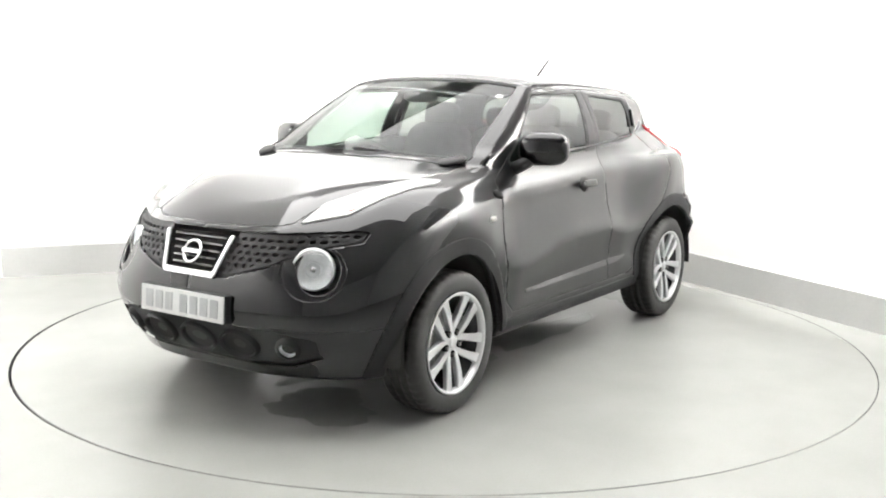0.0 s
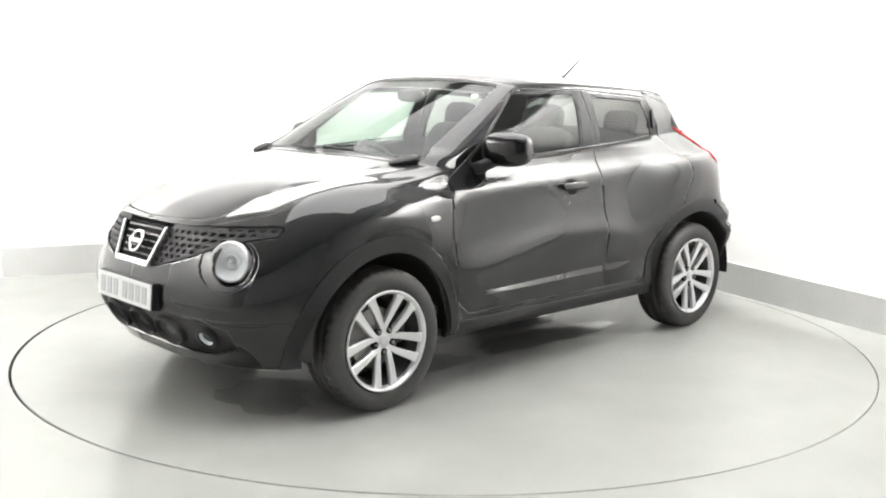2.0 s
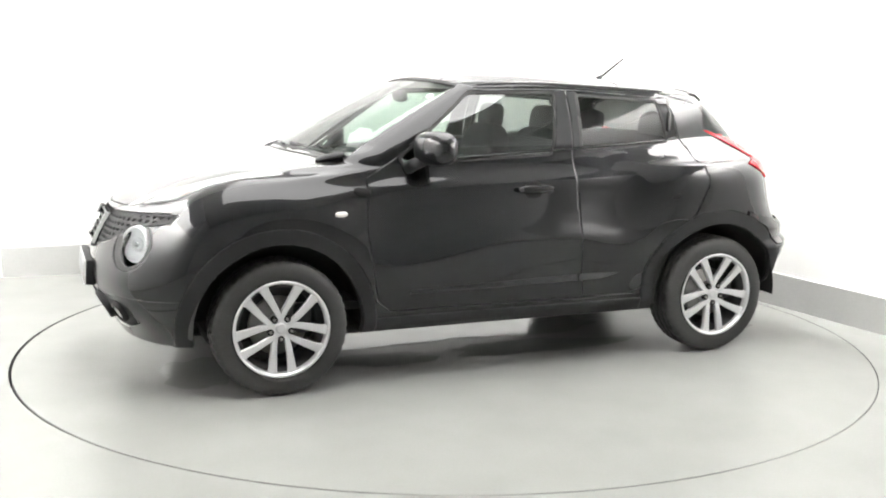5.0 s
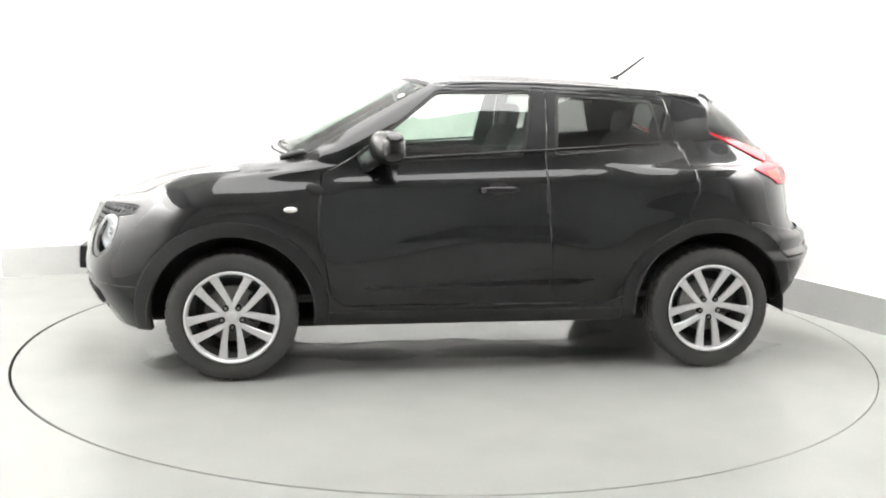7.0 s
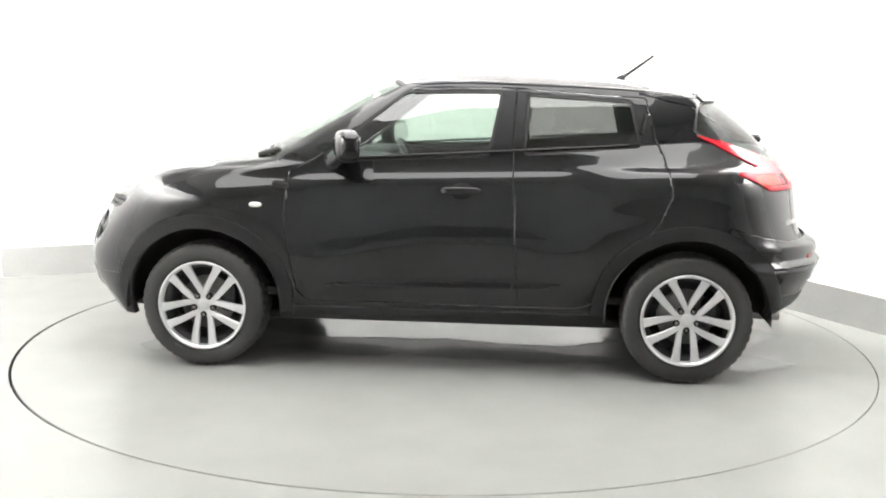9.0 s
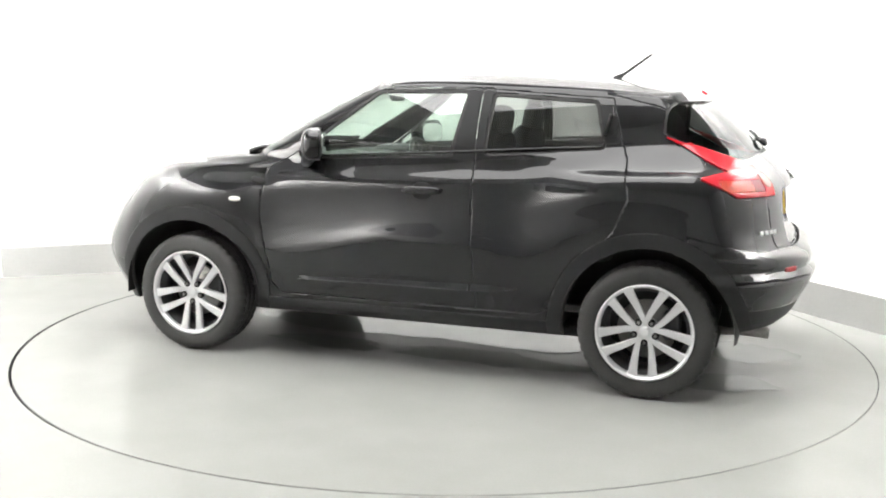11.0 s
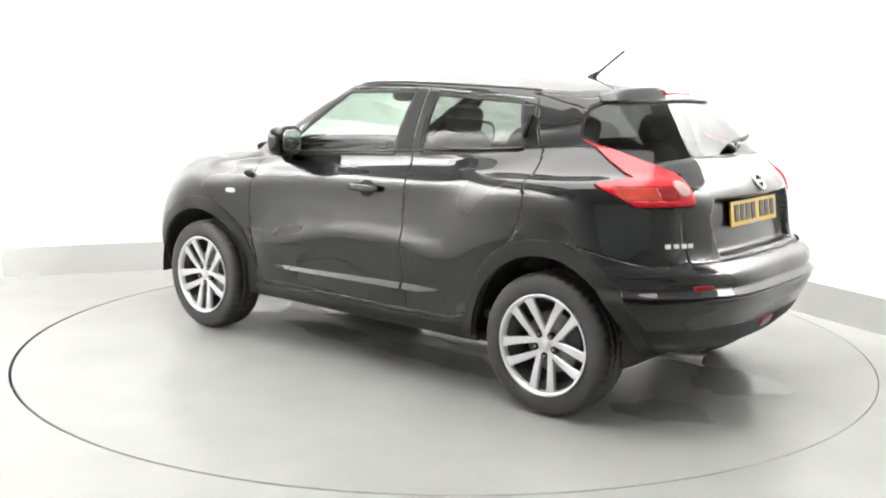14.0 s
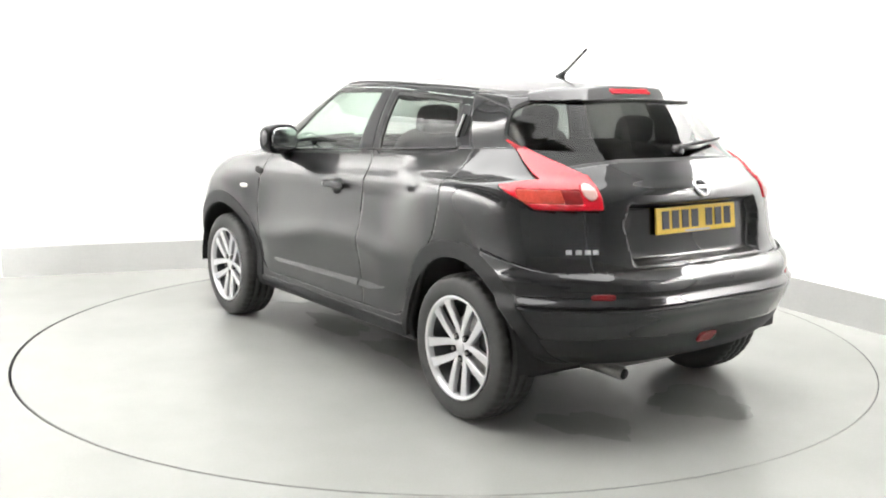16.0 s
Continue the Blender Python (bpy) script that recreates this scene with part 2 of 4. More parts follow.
    # large soft panels in the middle of the ceiling
    first = None
    for px, py in [(-1.12, 0.6), (0.924, 0.6), (-1.12, -1.742), (0.924, -1.742)]:
        if first is None:
            first = new("ceiling_softbox")
            part("frame", box(1.98, 2.28, 0.05, pose(0, 0, 0.03), 0.008), FRAME_METAL, first)
            part("diffuser", box(2.04, 2.338, 0.04, pose(0, 0, -0.015), 0.002), SOFT_GLOW, first, "glowing white fabric diffuser")
            tagged(first, "large square white studio softbox under the ceiling", "softbox", "studio softboxes")
            first.matrix_basis = pose(px, py, 4.15)
        else:
            copy_thing(first, pose(px, py, 4.15))

    # turntable disc, flush with the floor
    bm = revolve([(0.0, 0.0), (RING - 0.030, 0.0), (RING - 0.031, -0.003), (RING - 0.031, -0.09), (0.0, -0.09)], 160, "Z")
    table = part("turntable", bm, FLOOR, None, "", smooth=False)
    bm = revolve([(RING - 0.030, 0.0), (RING - 0.009, 0.0), (RING - 0.006, -0.003), (RING - 0.006, -0.09), (RING - 0.030, -0.09)], 160, "Z", True)
    part("edge_band", bm, FLOOR, table, "painted steel edge band", smooth=False)
    tagged(table, "round pale grey turntable disc flush with the floor", "turntable")

    # water that has dripped from the washed car: thin uneven films, in the car's axes
    rng = random.Random(4)
    films = []
    for cx, cy, rx, ry in [(.10, -.12, 1.0, .34), (-.35, .42, .50, .16), (.62, .40, .34, .13), (-1.66, .42, .22, .16), (-1.72, -.25, .22, .26), (1.55, .30, .22, .30)]:
        ph = [rng.uniform(0, 6.28) for _ in range(5)]
        bm = bmesh.new()
        top, foot = [], []
        for k in range(72):
            a = 2 * math.pi * k / 72
            r = 1 + .16 * math.sin(2 * a + ph[0]) + .13 * math.sin(3 * a + ph[1]) + .08 * math.sin(5 * a + ph[2]) + .05 * math.sin(9 * a + ph[3]) + .03 * math.sin(14 * a + ph[4])
            top.append(bm.verts.new((rx * r * .985 * math.cos(a), ry * r * .97 * math.sin(a), .0012)))
            foot.append(bm.verts.new((rx * r * math.cos(a), ry * r * math.sin(a), .0002)))
        bm.faces.new(top)
        for k in range(72):
            j = (k + 1) % 72
            bm.faces.new((foot[k], foot[j], top[j], top[k]))
        ob = part("puddle", bm, WET, None, "thin film of clear water on the painted turntable", smooth=False)
        films.append((tagged(ob, category="puddle", group="water under the car"), cx, cy))
    return table, films


turntable, puddles = studio()


# ---------------------------------------------------------------- the car body: a loft through design lines
# Car axes: x forward, y to its left, z up; the middle of the wheelbase lies on the ground at the origin.
HUB_X, HUB_Z = 1.265, 0.334
STATION = [0, .36, .72, 1.1, 1.45, 1.87, 3.08, 3.62, 3.98, 4.5, 4.95, 5.42]
# Each line runs from the middle of the nose along the left side to the middle of the tail: x, y, z at the stations.
LINES = []
LINES.append((0.00, "bottom edge", [(1.95, 0, .25), (1.93, .35, .25), (1.80, .64, .25), (1.60, .79, .26), (1.265, .82, .27), (.85, .81, .275), (-.36, .81, .275), (-.9, .81, .275), (-1.265, .82, .28), (-1.68, .74, .345), (-1.86, .45, .335), (-1.90, 0, .33)]))
LINES.append((0.14, "lower crease", [(2.04, 0, .40), (2.02, .36, .40), (1.89, .67, .41), (1.62, .84, .42), (1.265, .87, .42), (.85, .84, .35), (-.36, .838, .355), (-.9, .842, .37), (-1.265, .875, .42), (-1.72, .80, .41), (-1.93, .47, .41), (-1.965, 0, .41)]))
LINES.append((0.28, "bumper", [(2.095, 0, .53), (2.065, .36, .53), (1.925, .68, .54), (1.62, .865, .56), (1.265, .885, .60), (.85, .82, .52), (-.36, .808, .52), (-.9, .822, .53), (-1.265, .885, .60), (-1.74, .83, .55), (-1.98, .48, .55), (-2.02, 0, .55)]))
LINES.append((0.42, "bumper top", [(2.07, 0, .67), (2.04, .36, .67), (1.885, .68, .68), (1.61, .86, .72), (1.265, .885, .78), (.85, .858, .72), (-.36, .863, .735), (-.9, .878, .735), (-1.265, .885, .79), (-1.71, .82, .67), (-1.965, .48, .675), (-2.0, 0, .675)]))
LINES.append((0.57, "waist", [(2.00, 0, .83), (1.965, .36, .83), (1.795, .655, .84), (1.58, .82, .88), (1.265, .880, .90), (.85, .838, .88), (-.36, .836, .90), (-.9, .864, .89), (-1.265, .88, .92), (-1.66, .79, .83), (-1.875, .485, .77), (-1.92, 0, .77)]))
LINES.append((0.73, "shoulder", [(1.93, 0, .90), (1.88, .36, .908), (1.705, .583, .95), (1.52, .72, 1.015), (1.265, .808, 1.025), (.85, .792, 1.03), (-.36, .808, 1.06), (-.9, .848, 1.055), (-1.265, .860, 1.07), (-1.62, .748, 1.055), (-1.825, .485, 1.02), (-1.90, 0, 1.02)]))
LINES.append((0.89, "hood crown", [(1.58, 0, 1.04), (1.53, .36, 1.053), (1.36, .59, 1.072), (1.2, .70, 1.08), (1.04, .75, 1.075), (.76, .785, 1.08), (-.36, .805, 1.115), (-.9, .785, 1.11), (-1.265, .765, 1.108), (-1.56, .68, 1.13), (-1.76, .455, 1.115), (-1.835, 0, 1.115)]))
LINES.append((1.05, "belt", [(1.06, 0, 1.15), (1.03, .36, 1.145), (.95, .60, 1.125), (.88, .70, 1.115), (.81, .74, 1.105), (.66, .757, 1.10), (-.36, .755, 1.155), (-.9, .70, 1.20), (-1.25, .645, 1.225), (-1.48, .59, 1.225), (-1.665, .40, 1.215), (-1.715, 0, 1.215)]))
LINES.append((1.50, "roof edge", [(.31, 0, 1.545), (.295, .33, 1.536), (.24, .52, 1.515), (.21, .575, 1.505), (.16, .60, 1.50), (.06, .608, 1.505), (-.36, .615, 1.505), (-.9, .60, 1.485), (-1.14, .58, 1.468), (-1.285, .545, 1.455), (-1.365, .37, 1.481), (-1.395, 0, 1.496)]))
LINES.append((1.75, "roof", [(.05, 0, 1.583), (.05, .25, 1.577), (.02, .42, 1.566), (-.02, .47, 1.56), (-.06, .485, 1.558), (-.15, .49, 1.561), (-.4, .495, 1.558), (-.85, .475, 1.533), (-1.02, .45, 1.522), (-1.15, .39, 1.515), (-1.22, .24, 1.517), (-1.24, 0, 1.52)]))
LINES.append((2.20, "spine", [(-.15, 0, 1.592), (-.16, 0, 1.592), (-.18, 0, 1.592), (-.2, 0, 1.591), (-.23, 0, 1.59), (-.3, 0, 1.588), (-.45, 0, 1.58), (-.75, 0, 1.56), (-.83, 0, 1.552), (-.89, 0, 1.547), (-.93, 0, 1.544), (-.95, 0, 1.543)]))
V_BELT, V_ROOF = 1.05, 1.50
ROOF_X = np.linspace(-0.45, 1.5, 80)


def hermite(knots, values, at):
    """Smooth curve through values at knots; the end knots only shape its ends."""
    knots, values = np.asarray(knots, float), np.asarray(values, float)
    slope = np.zeros_like(values)
    dk = np.diff(knots)
    dv = np.diff(values, axis=0) / dk.reshape(-1, *[1] * (values.ndim - 1))
    for i in range(1, len(knots) - 1):
        w = dk[i] / (dk[i] + dk[i - 1])
        slope[i] = dv[i - 1] * w + dv[i] * (1 - w)
    slope[0], slope[-1] = dv[0], dv[-1]
    i = np.clip(np.searchsorted(knots, at, side="right") - 1, 0, len(knots) - 2)
    h = dk[i]
    t = (at - knots[i]) / h
    ex = (slice(None),) + (None,) * (values.ndim - 1)
    t, h = t[ex], h[ex]
    return ((2 * t**3 - 3 * t**2 + 1) * values[i] + (t**3 - 2 * t**2 + t) * h * slope[i]
            + (-2 * t**3 + 3 * t**2) * values[i + 1] + (t**3 - t**2) * h * slope[i + 1])


ROOF_Z = hermite([-.45, -.30, -.1, .14, .64, .97, 1.24, 1.5], [1.516, 1.556, 1.582, 1.588, 1.571, 1.549, 1.522, 1.478], ROOF_X)


def ramp(x, a, b):
    """0 at a, 1 at b, smooth between."""
    t = np.clip((x - a) / (b - a), 0, 1)
    return t * t * (3 - 2 * t)


# Section of the doors: heights over the crease, and how many degrees each step leans up. Hollow above the crease, tucked in below it.
DOOR_Z = [-.42, -.34, -.25, -.18, -.11, -.06, -.025, .0, .03, .06, .10, .15, .22, .265, .285, .305, .345, .37, .40, .45, .55]
DOOR_LEAN = [3, 0, -3, -6, -10, -11, 0, 15, 19, 15, 11, 7.5, 4, 13, 22, 31, 26, 19, 14, 20]
DOOR_Y = [.840]
for z0, z1, lean_up in zip(DOOR_Z, DOOR_Z[1:], DOOR_LEAN):
    DOOR_Y.append(DOOR_Y[-1] - (z1 - z0) * math.tan(radians(lean_up)))


def sculpt(g):
    """Presses the doors' section, the hollow before the rear wing and the crowns of the wings into the side."""
    x, y, z = g[..., 0], g[..., 1].copy(), g[..., 2]
    side = ramp(y, .5, .6)
    w = ramp(x, 1.00, .66) * ramp(x, -1.05, -.55) * ramp(z, .32, .40) * ramp(z, 1.20, 1.14) * side
    crease = .715 - .10 * ramp(x, .0, .70) - .045 * ramp(x, -.32, -.62)
    shoulder = 1.0 - .03 * x
    up = np.where(z < crease, z - crease, np.where(z < shoulder, (z - crease) / (shoulder - crease) * .285, .285 + z - shoulder))
    y = y * (1 - w) + hermite(DOOR_Z, DOOR_Y, up.ravel()).reshape(z.shape) * w
    # the rear wing swells out of the door: upright below its ridge, sloping in above it to a crest that climbs to the tail lamp
    ridge = .90 + .085 * ramp(x, -.62, -1.14)
    crest = .95 + .40 * np.maximum(0, -x - .63)
    hip = ramp(x, -.50, -.98) * ramp(x, -1.85, -1.50) * side
    d = z - ridge
    wide = .045 + .35 * np.clip(crest - ridge, 0, .2)
    y = y + hip * (.022 * np.exp(-(np.maximum(d, 0) / wide) ** 2 - (np.minimum(d, 0) / .13) ** 2) - .007 * np.exp(-((z - crest - .045) / .06) ** 2))
    # crown of the front wing
    d = z - (.955 - .06 * ramp(x, .95, .55))
    wing = ramp(x, .55, .95) * ramp(x, 1.78, 1.45) * side
    y = y + wing * .016 * np.exp(-(np.maximum(d, 0) / .05) ** 2 - (np.minimum(d, 0) / .15) ** 2)
    # rear bumper: a ledge under the tailgate, a groove for the reflectors and a lip below it
    tail = ramp(x, -1.42, -1.66) * (z < .9)
    step = .012 * np.exp(-((z - .708) / .022) ** 2) - .012 * np.exp(-((z - .642) / .020) ** 2) + .012 * np.exp(-((z - .592) / .020) ** 2) - .018 * ramp(z, .57, .46)
    far = np.hypot(x + .9, y)
    g[..., 0] = x + tail * step * (x + .9) / far
    g[..., 1] = y + tail * step * y / far
    return g


def body_grid(ns=380, nv=210):
    """Vertices x, y, z, s, v of the left half of the body, and its quads."""
    s = np.linspace(0, STATION[-1], ns)
    lines = []
    for v, name, pts in LINES:
        p = np.array(pts, float)
        head, tail = p[1:3][::-1] * (1, -1, 1), p[-3:-1][::-1] * (1, -1, 1)
        k = np.array([-STATION[2], -STATION[1], *STATION, 2 * STATION[-1] - STATION[-2], 2 * STATION[-1] - STATION[-3]])
        lines.append(hermite(k, np.vstack([head, p, tail]), s))
    lines = np.array(lines)
    vk = np.array([l[0] for l in LINES])
    b, r = 7, 8
    v = np.concatenate([np.linspace(0, V_BELT, int(nv * .62), endpoint=False), np.linspace(V_BELT, V_ROOF, int(nv * .20), endpoint=False),
                        np.linspace(V_ROOF, vk[-1], nv - int(nv * .62) - int(nv * .20))])
    rows = []
    for t in v:
        at = np.array([t])
        if t < V_BELT:
            rows.append(hermite(vk[:b + 1], lines[:b + 1], at)[0])
        elif t < V_ROOF:
            k = (t - V_BELT) / (V_ROOF - V_BELT)
            line = lines[b] * (1 - k) + lines[r] * k
            bulge = 4 * k * (1 - k)
            nose = np.exp(-(s / 0.9) ** 2)
            tailn = np.exp(-((s - STATION[-1]) / 0.7) ** 2)
            line = line + bulge * np.stack([0.02 * nose - 0.004 * tailn, 0.022 * (1 - nose) * (1 - tailn), 0.018 * nose + 0.012 * tailn], 1)
            rows.append(line)
        else:
            line = hermite(vk[r:], lines[r:], at)[0]
            crown = np.interp(-line[:, 0], ROOF_X, ROOF_Z) - 0.075 * (np.abs(line[:, 1]) / 0.62) ** 2.2
            k = min(1.0, (t - V_ROOF) / 0.14)
            k = k * k * (3 - 2 * k)
            line[:, 2] = line[:, 2] * (1 - k) + crown * k
            rows.append(line)
    g = sculpt(np.array(rows))
    g[:, 0, 1] = 0
    g[:, -1, 1] = 0
    g[-1, :, 1] = 0
    nv = len(v)
    V = np.concatenate([g, np.broadcast_to(s[None, :, None], (nv, ns, 1)), np.broadcast_to(v[:, None, None], (nv, ns, 1))], 2).reshape(-1, 5)
    F = [(i * ns + j, i * ns + j + 1, (i + 1) * ns + j + 1, (i + 1) * ns + j) for i in range(nv - 1) for j in range(ns - 1)]
    return V, F


def cut(mesh, field):
    """Splits a mesh along the zero line of field(V): the part where it is negative, and the rest."""
    V, F = mesh
    d = field(V)
    d = np.where(np.abs(d) < 1e-6, 1e-6, d)
    neg = (d < 0).tolist()
    extra, made, inn, out = [], {}, [], []
    base = len(V)

    def mid(a, b):
        key = (a, b) if a < b else (b, a)
        if key not in made:
            i, j = key
            t = d[i] / (d[i] - d[j])
            extra.append(V[i] * (1 - t) + V[j] * t)
            made[key] = base + len(extra) - 1
        return made[key]

    for f in F:
        c = sum(neg[i] for i in f)
        if c == len(f):
            inn.append(f)
        elif c == 0:
            out.append(f)
        else:
            pi, po = [], []
            for a, b in zip(f, f[1:] + f[:1]):
                (pi if neg[a] else po).append(a)
                if neg[a] != neg[b]:
                    m = mid(a, b)
                    pi.append(m)
                    po.append(m)
            if len(pi) > 2:
                inn.append(tuple(pi))
            if len(po) > 2:
                out.append(tuple(po))
    W = np.vstack([V, np.array(extra)]) if extra else V
    return trim((W, inn)), trim((W, out))


def trim(mesh):
    V, F = mesh
    used = sorted({i for f in F for i in f})
    at = {o: k for k, o in enumerate(used)}
    return V[used] if used else V[:0], [tuple(at[i] for i in f) for f in F]


def seam(mesh, field, half=0.0016):
    """Splits along the zero line and leaves a narrow gap."""
    inn, rest = cut(mesh, lambda V: field(V) + half)
    _, out = cut(rest, lambda V: field(V) - half)
    return inn, out


def poly(points, a, b, r=0.0):
    """Signed distance to a polygon in the columns a, b of V, grown and rounded by r."""
    P = np.array(points, float)

    def field(V):
        q = V[:, [a, b]]
        best = np.full(len(q), 1e9)
        inside = np.zeros(len(q), bool)
        for i in range(len(P)):
            p0, p1 = P[i], P[(i + 1) % len(P)]
            e = p1 - p0
            w = q - p0
            t = np.clip((w @ e) / (e @ e), 0, 1)
            best = np.minimum(best, ((w - t[:, None] * e) ** 2).sum(1))
            c = (p0[1] <= q[:, 1]) != (p1[1] <= q[:, 1])
            with np.errstate(divide="ignore", invalid="ignore"):
                xi = p0[0] + (q[:, 1] - p0[1]) / (e[1] if e[1] else 1e-9) * e[0]
            inside ^= c & (q[:, 0] < xi)
        dist = np.sqrt(best)
        return np.where(inside, -dist, dist) - r
    return field


def both_and(*fields):
    return lambda V: np.max([f(V) for f in fields], axis=0)


def either(*fields):
    return lambda V: np.min([f(V) for f in fields], axis=0)


def normals(mesh):
    V, F = mesh
    n = np.zeros((len(V), 3))
    for f in F:
        a, b, c = V[f[0], :3], V[f[1], :3], V[f[2], :3]
        k = np.array(((b[1]-a[1])*(c[2]-a[2])-(b[2]-a[2])*(c[1]-a[1]), (b[2]-a[2])*(c[0]-a[0])-(b[0]-a[0])*(c[2]-a[2]), (b[0]-a[0])*(c[1]-a[1])-(b[1]-a[1])*(c[0]-a[0])))
        for i in f:
            n[i] += k
    n /= np.maximum(np.linalg.norm(n, axis=1), 1e-12)[:, None]
    return n


def shifted(mesh, d):
    """The same surface moved outwards by d metres."""
    V, F = mesh
    W = V.copy()
    n = normals(mesh)
    n[np.abs(V[:, 1]) < 1e-6, 1] = 0
    W[:, :3] += n * d
    return W, F


def sheet(name, mesh, material, parent, label="", sides="left", thick=0.002):
    """Makes a mesh object of a piece of the body: left, right, or both halves joined at the middle."""
    V, F = mesh
    P = V[:, :3].copy()
    if sides == "left":
        verts, faces = P, list(F)
    else:
        M = P * (1, -1, 1)
        flip = [f[::-1] for f in F]
        if sides == "right":
            verts, faces = M, flip
        else:
            verts, faces = np.vstack([P, M]), list(F) + [tuple(i + len(P) for i in f) for f in flip]
    me = bpy.data.meshes.new(name)
    me.from_pydata(verts.tolist(), [], faces)
    bm = bmesh.new()
    bm.from_mesh(me)
    bpy.data.meshes.remove(me)
    bmesh.ops.remove_doubles(bm, verts=bm.verts, dist=1e-5)
    ob = part(name, bm, material, parent, label)
    if thick:
        mod = ob.modifiers.new("thickness", "SOLIDIFY")
        mod.thickness, mod.offset = thick, -1
    return ob


def build_car():
    car = new("car")
    tagged(car, "black compact crossover car with silver alloy wheels on a turntable", "car")
    X, Y, Z, S, U = range(5)
    hull = body_grid()
    hull_all = hull

    def arch(r, cx):
        return lambda V: np.where(V[:, Y] > 0.5, np.hypot(V[:, X] - cx, V[:, Z] - HUB_Z) - r, 1.0)

    inner = hull
    # wheel arches
    for cx, trim_name in ((HUB_X, "front"), (-HUB_X, "rear")):
        _, hull = cut(hull, arch(0.412, cx))
        _, inner = cut(inner, arch(0.495, cx))
        lip, hull = cut(hull, arch(0.488, cx))
        for side in ("left", "right"):
            sheet("wheel_arch_trim", shifted(lip, 0.006), PLASTIC, car, "matt black plastic wheel arch trim", side, 0.03)

    side = lambda V: 0.45 - V[:, Y]
    # tail lamps
    tl = both_and(poly([(-1.303, 1.262), (-1.40, 1.233), (-1.49, 1.205), (-1.62, 1.162), (-1.72, 1.120), (-2.0, 1.105), (-2.0, .996), (-1.655, .994),
                        (-1.60, 1.030), (-1.487, 1.080), (-1.612, 1.108), (-1.56, 1.128), (-1.48, 1.170), (-1.38, 1.225)], X, Z, 0.004), lambda V: 0.525 - V[:, Y])
    lamp, hull = seam(hull, tl)
    inset, lamp = cut(lamp, lambda V: np.hypot((V[:, Y] - .566) * 1.15, V[:, Z] - 1.062) - 0.031)
    low, lamp = cut(lamp, both_and(poly([(-1.56, 1.07), (-1.60, 1.015), (-2, 1.015), (-2, 1.07)], X, Z), lambda V: .60 - V[:, Y]))
    amber, low = cut(low, lambda V: .665 - V[:, Y])
    for sd in ("left", "right"):
        t = sheet("tail_lamp", shifted(lamp, 0.008), RED_LENS, car, "glossy red boomerang tail lamp", sd, 0.012)
        sheet("lens", shifted(low, 0.006), RED_DEEP, t, "deep red lower lens", sd, 0.01)
        sheet("indicator_lens", shifted(amber, 0.007), AMBER_LENS, t, "dull amber indicator lens", sd, 0.01)
        sheet("reversing_lens", shifted(inset, 0.012), CLEAR_LENS, t, "round frosted clear lens", sd, 0.012)

    # panes
    def pane(mesh, field, material, name, label, edge=0.014, sides=("left", "right"), deep=-0.006):
        hole, rest = cut(mesh, lambda V: field(V) - edge)
        clear, rim = cut(hole, field)
        for side in sides:
            sheet(name + "_seal", shifted(rim, -0.002), RUBBER, car, "black rubber seal", side, 0.012)
            g = sheet(name, shifted(clear, deep), material, car, label, side, 0.0)
            g.visible_shadow = False
        return rest

    screen = poly([(-1, 1.09), (.86, 1.09), (.86, 1.468), (-1, 1.468)], S, U, 0.02)
    # the rear window dips to the tail lamps at its lower corners
    back = poly([(4.115, 1.155), (4.18, 1.24), (4.30, 1.335), (4.45, 1.395), (4.62, 1.432), (7, 1.43), (7, 1.035), (5.05, 1.025), (4.86, 1.0), (4.70, .965), (4.49, 1.02), (4.25, 1.085)], S, U, 0.008)
    hull = pane(hull, screen, GLASS_SCREEN, "windscreen", "clear laminated windscreen", 0.012, ("both",))
    hull = pane(hull, back, GLASS_DARK, "rear_window", "dark tinted rear window", 0.02, ("both",))
    fw = both_and(poly([(.60, 1.13), (.20, 1.445), (-.27, 1.45), (-.215, 1.165)], X, Z, 0.015), side)
    rw = both_and(poly([(-.44, 1.178), (-.455, 1.437), (-.94, 1.408), (-.985, 1.225)], X, Z, 0.015), side)
    hull = pane(hull, fw, GLASS, "front_side_window", "clear front side window")
    hull = pane(hull, rw, GLASS_TINT, "rear_side_window", "dark tinted rear side window")

    # upper lamps along the front wings
    leaf = both_and(poly([(1.84, .455), (1.70, .60), (1.50, .70), (1.27, .745), (1.22, .735), (1.30, .660), (1.52, .552), (1.70, .462)], X, Y, 0.006),
                    lambda V: 0.86 - V[:, Z])
    lamp, hull = seam(hull, leaf)
    spot, lamp = cut(lamp, lambda V: np.hypot((V[:, X] - 1.63) / 2.2, V[:, Y] - .585) - .028)
    for sd in ("left", "right"):
        t = sheet("headlamp", shifted(lamp, 0.006), HEADLAMP, car, "slim bright white front light strip on the wing", sd, 0.02)
        sheet("indicator", shifted(spot, 0.009), CLEAR_LENS, t, "pale pink indicator lens", sd, 0.02)

    # doors and handles' openings
    fd = both_and(poly([(.80, 1.04), (.82, .80), (.76, .44), (.70, .385), (-.395, .385), (-.362, .80), (-.352, 1.12), (-.36, 1.478), (.16, 1.48), (.66, 1.115)], X, Z, 0.01), side)
    rd = both_and(poly([(-.385, .385), (-.70, .385), (-.80, .42), (-.93, .62), (-1.09, .83), (-1.15, .98), (-1.12, 1.15), (-1.08, 1.24), (-1.03, 1.435), (-.38, 1.478), (-.372, 1.12), (-.382, .80)], X, Z, 0.01), side)
    d1, hull = seam(hull, fd)
    d2, hull = seam(hull, rd)
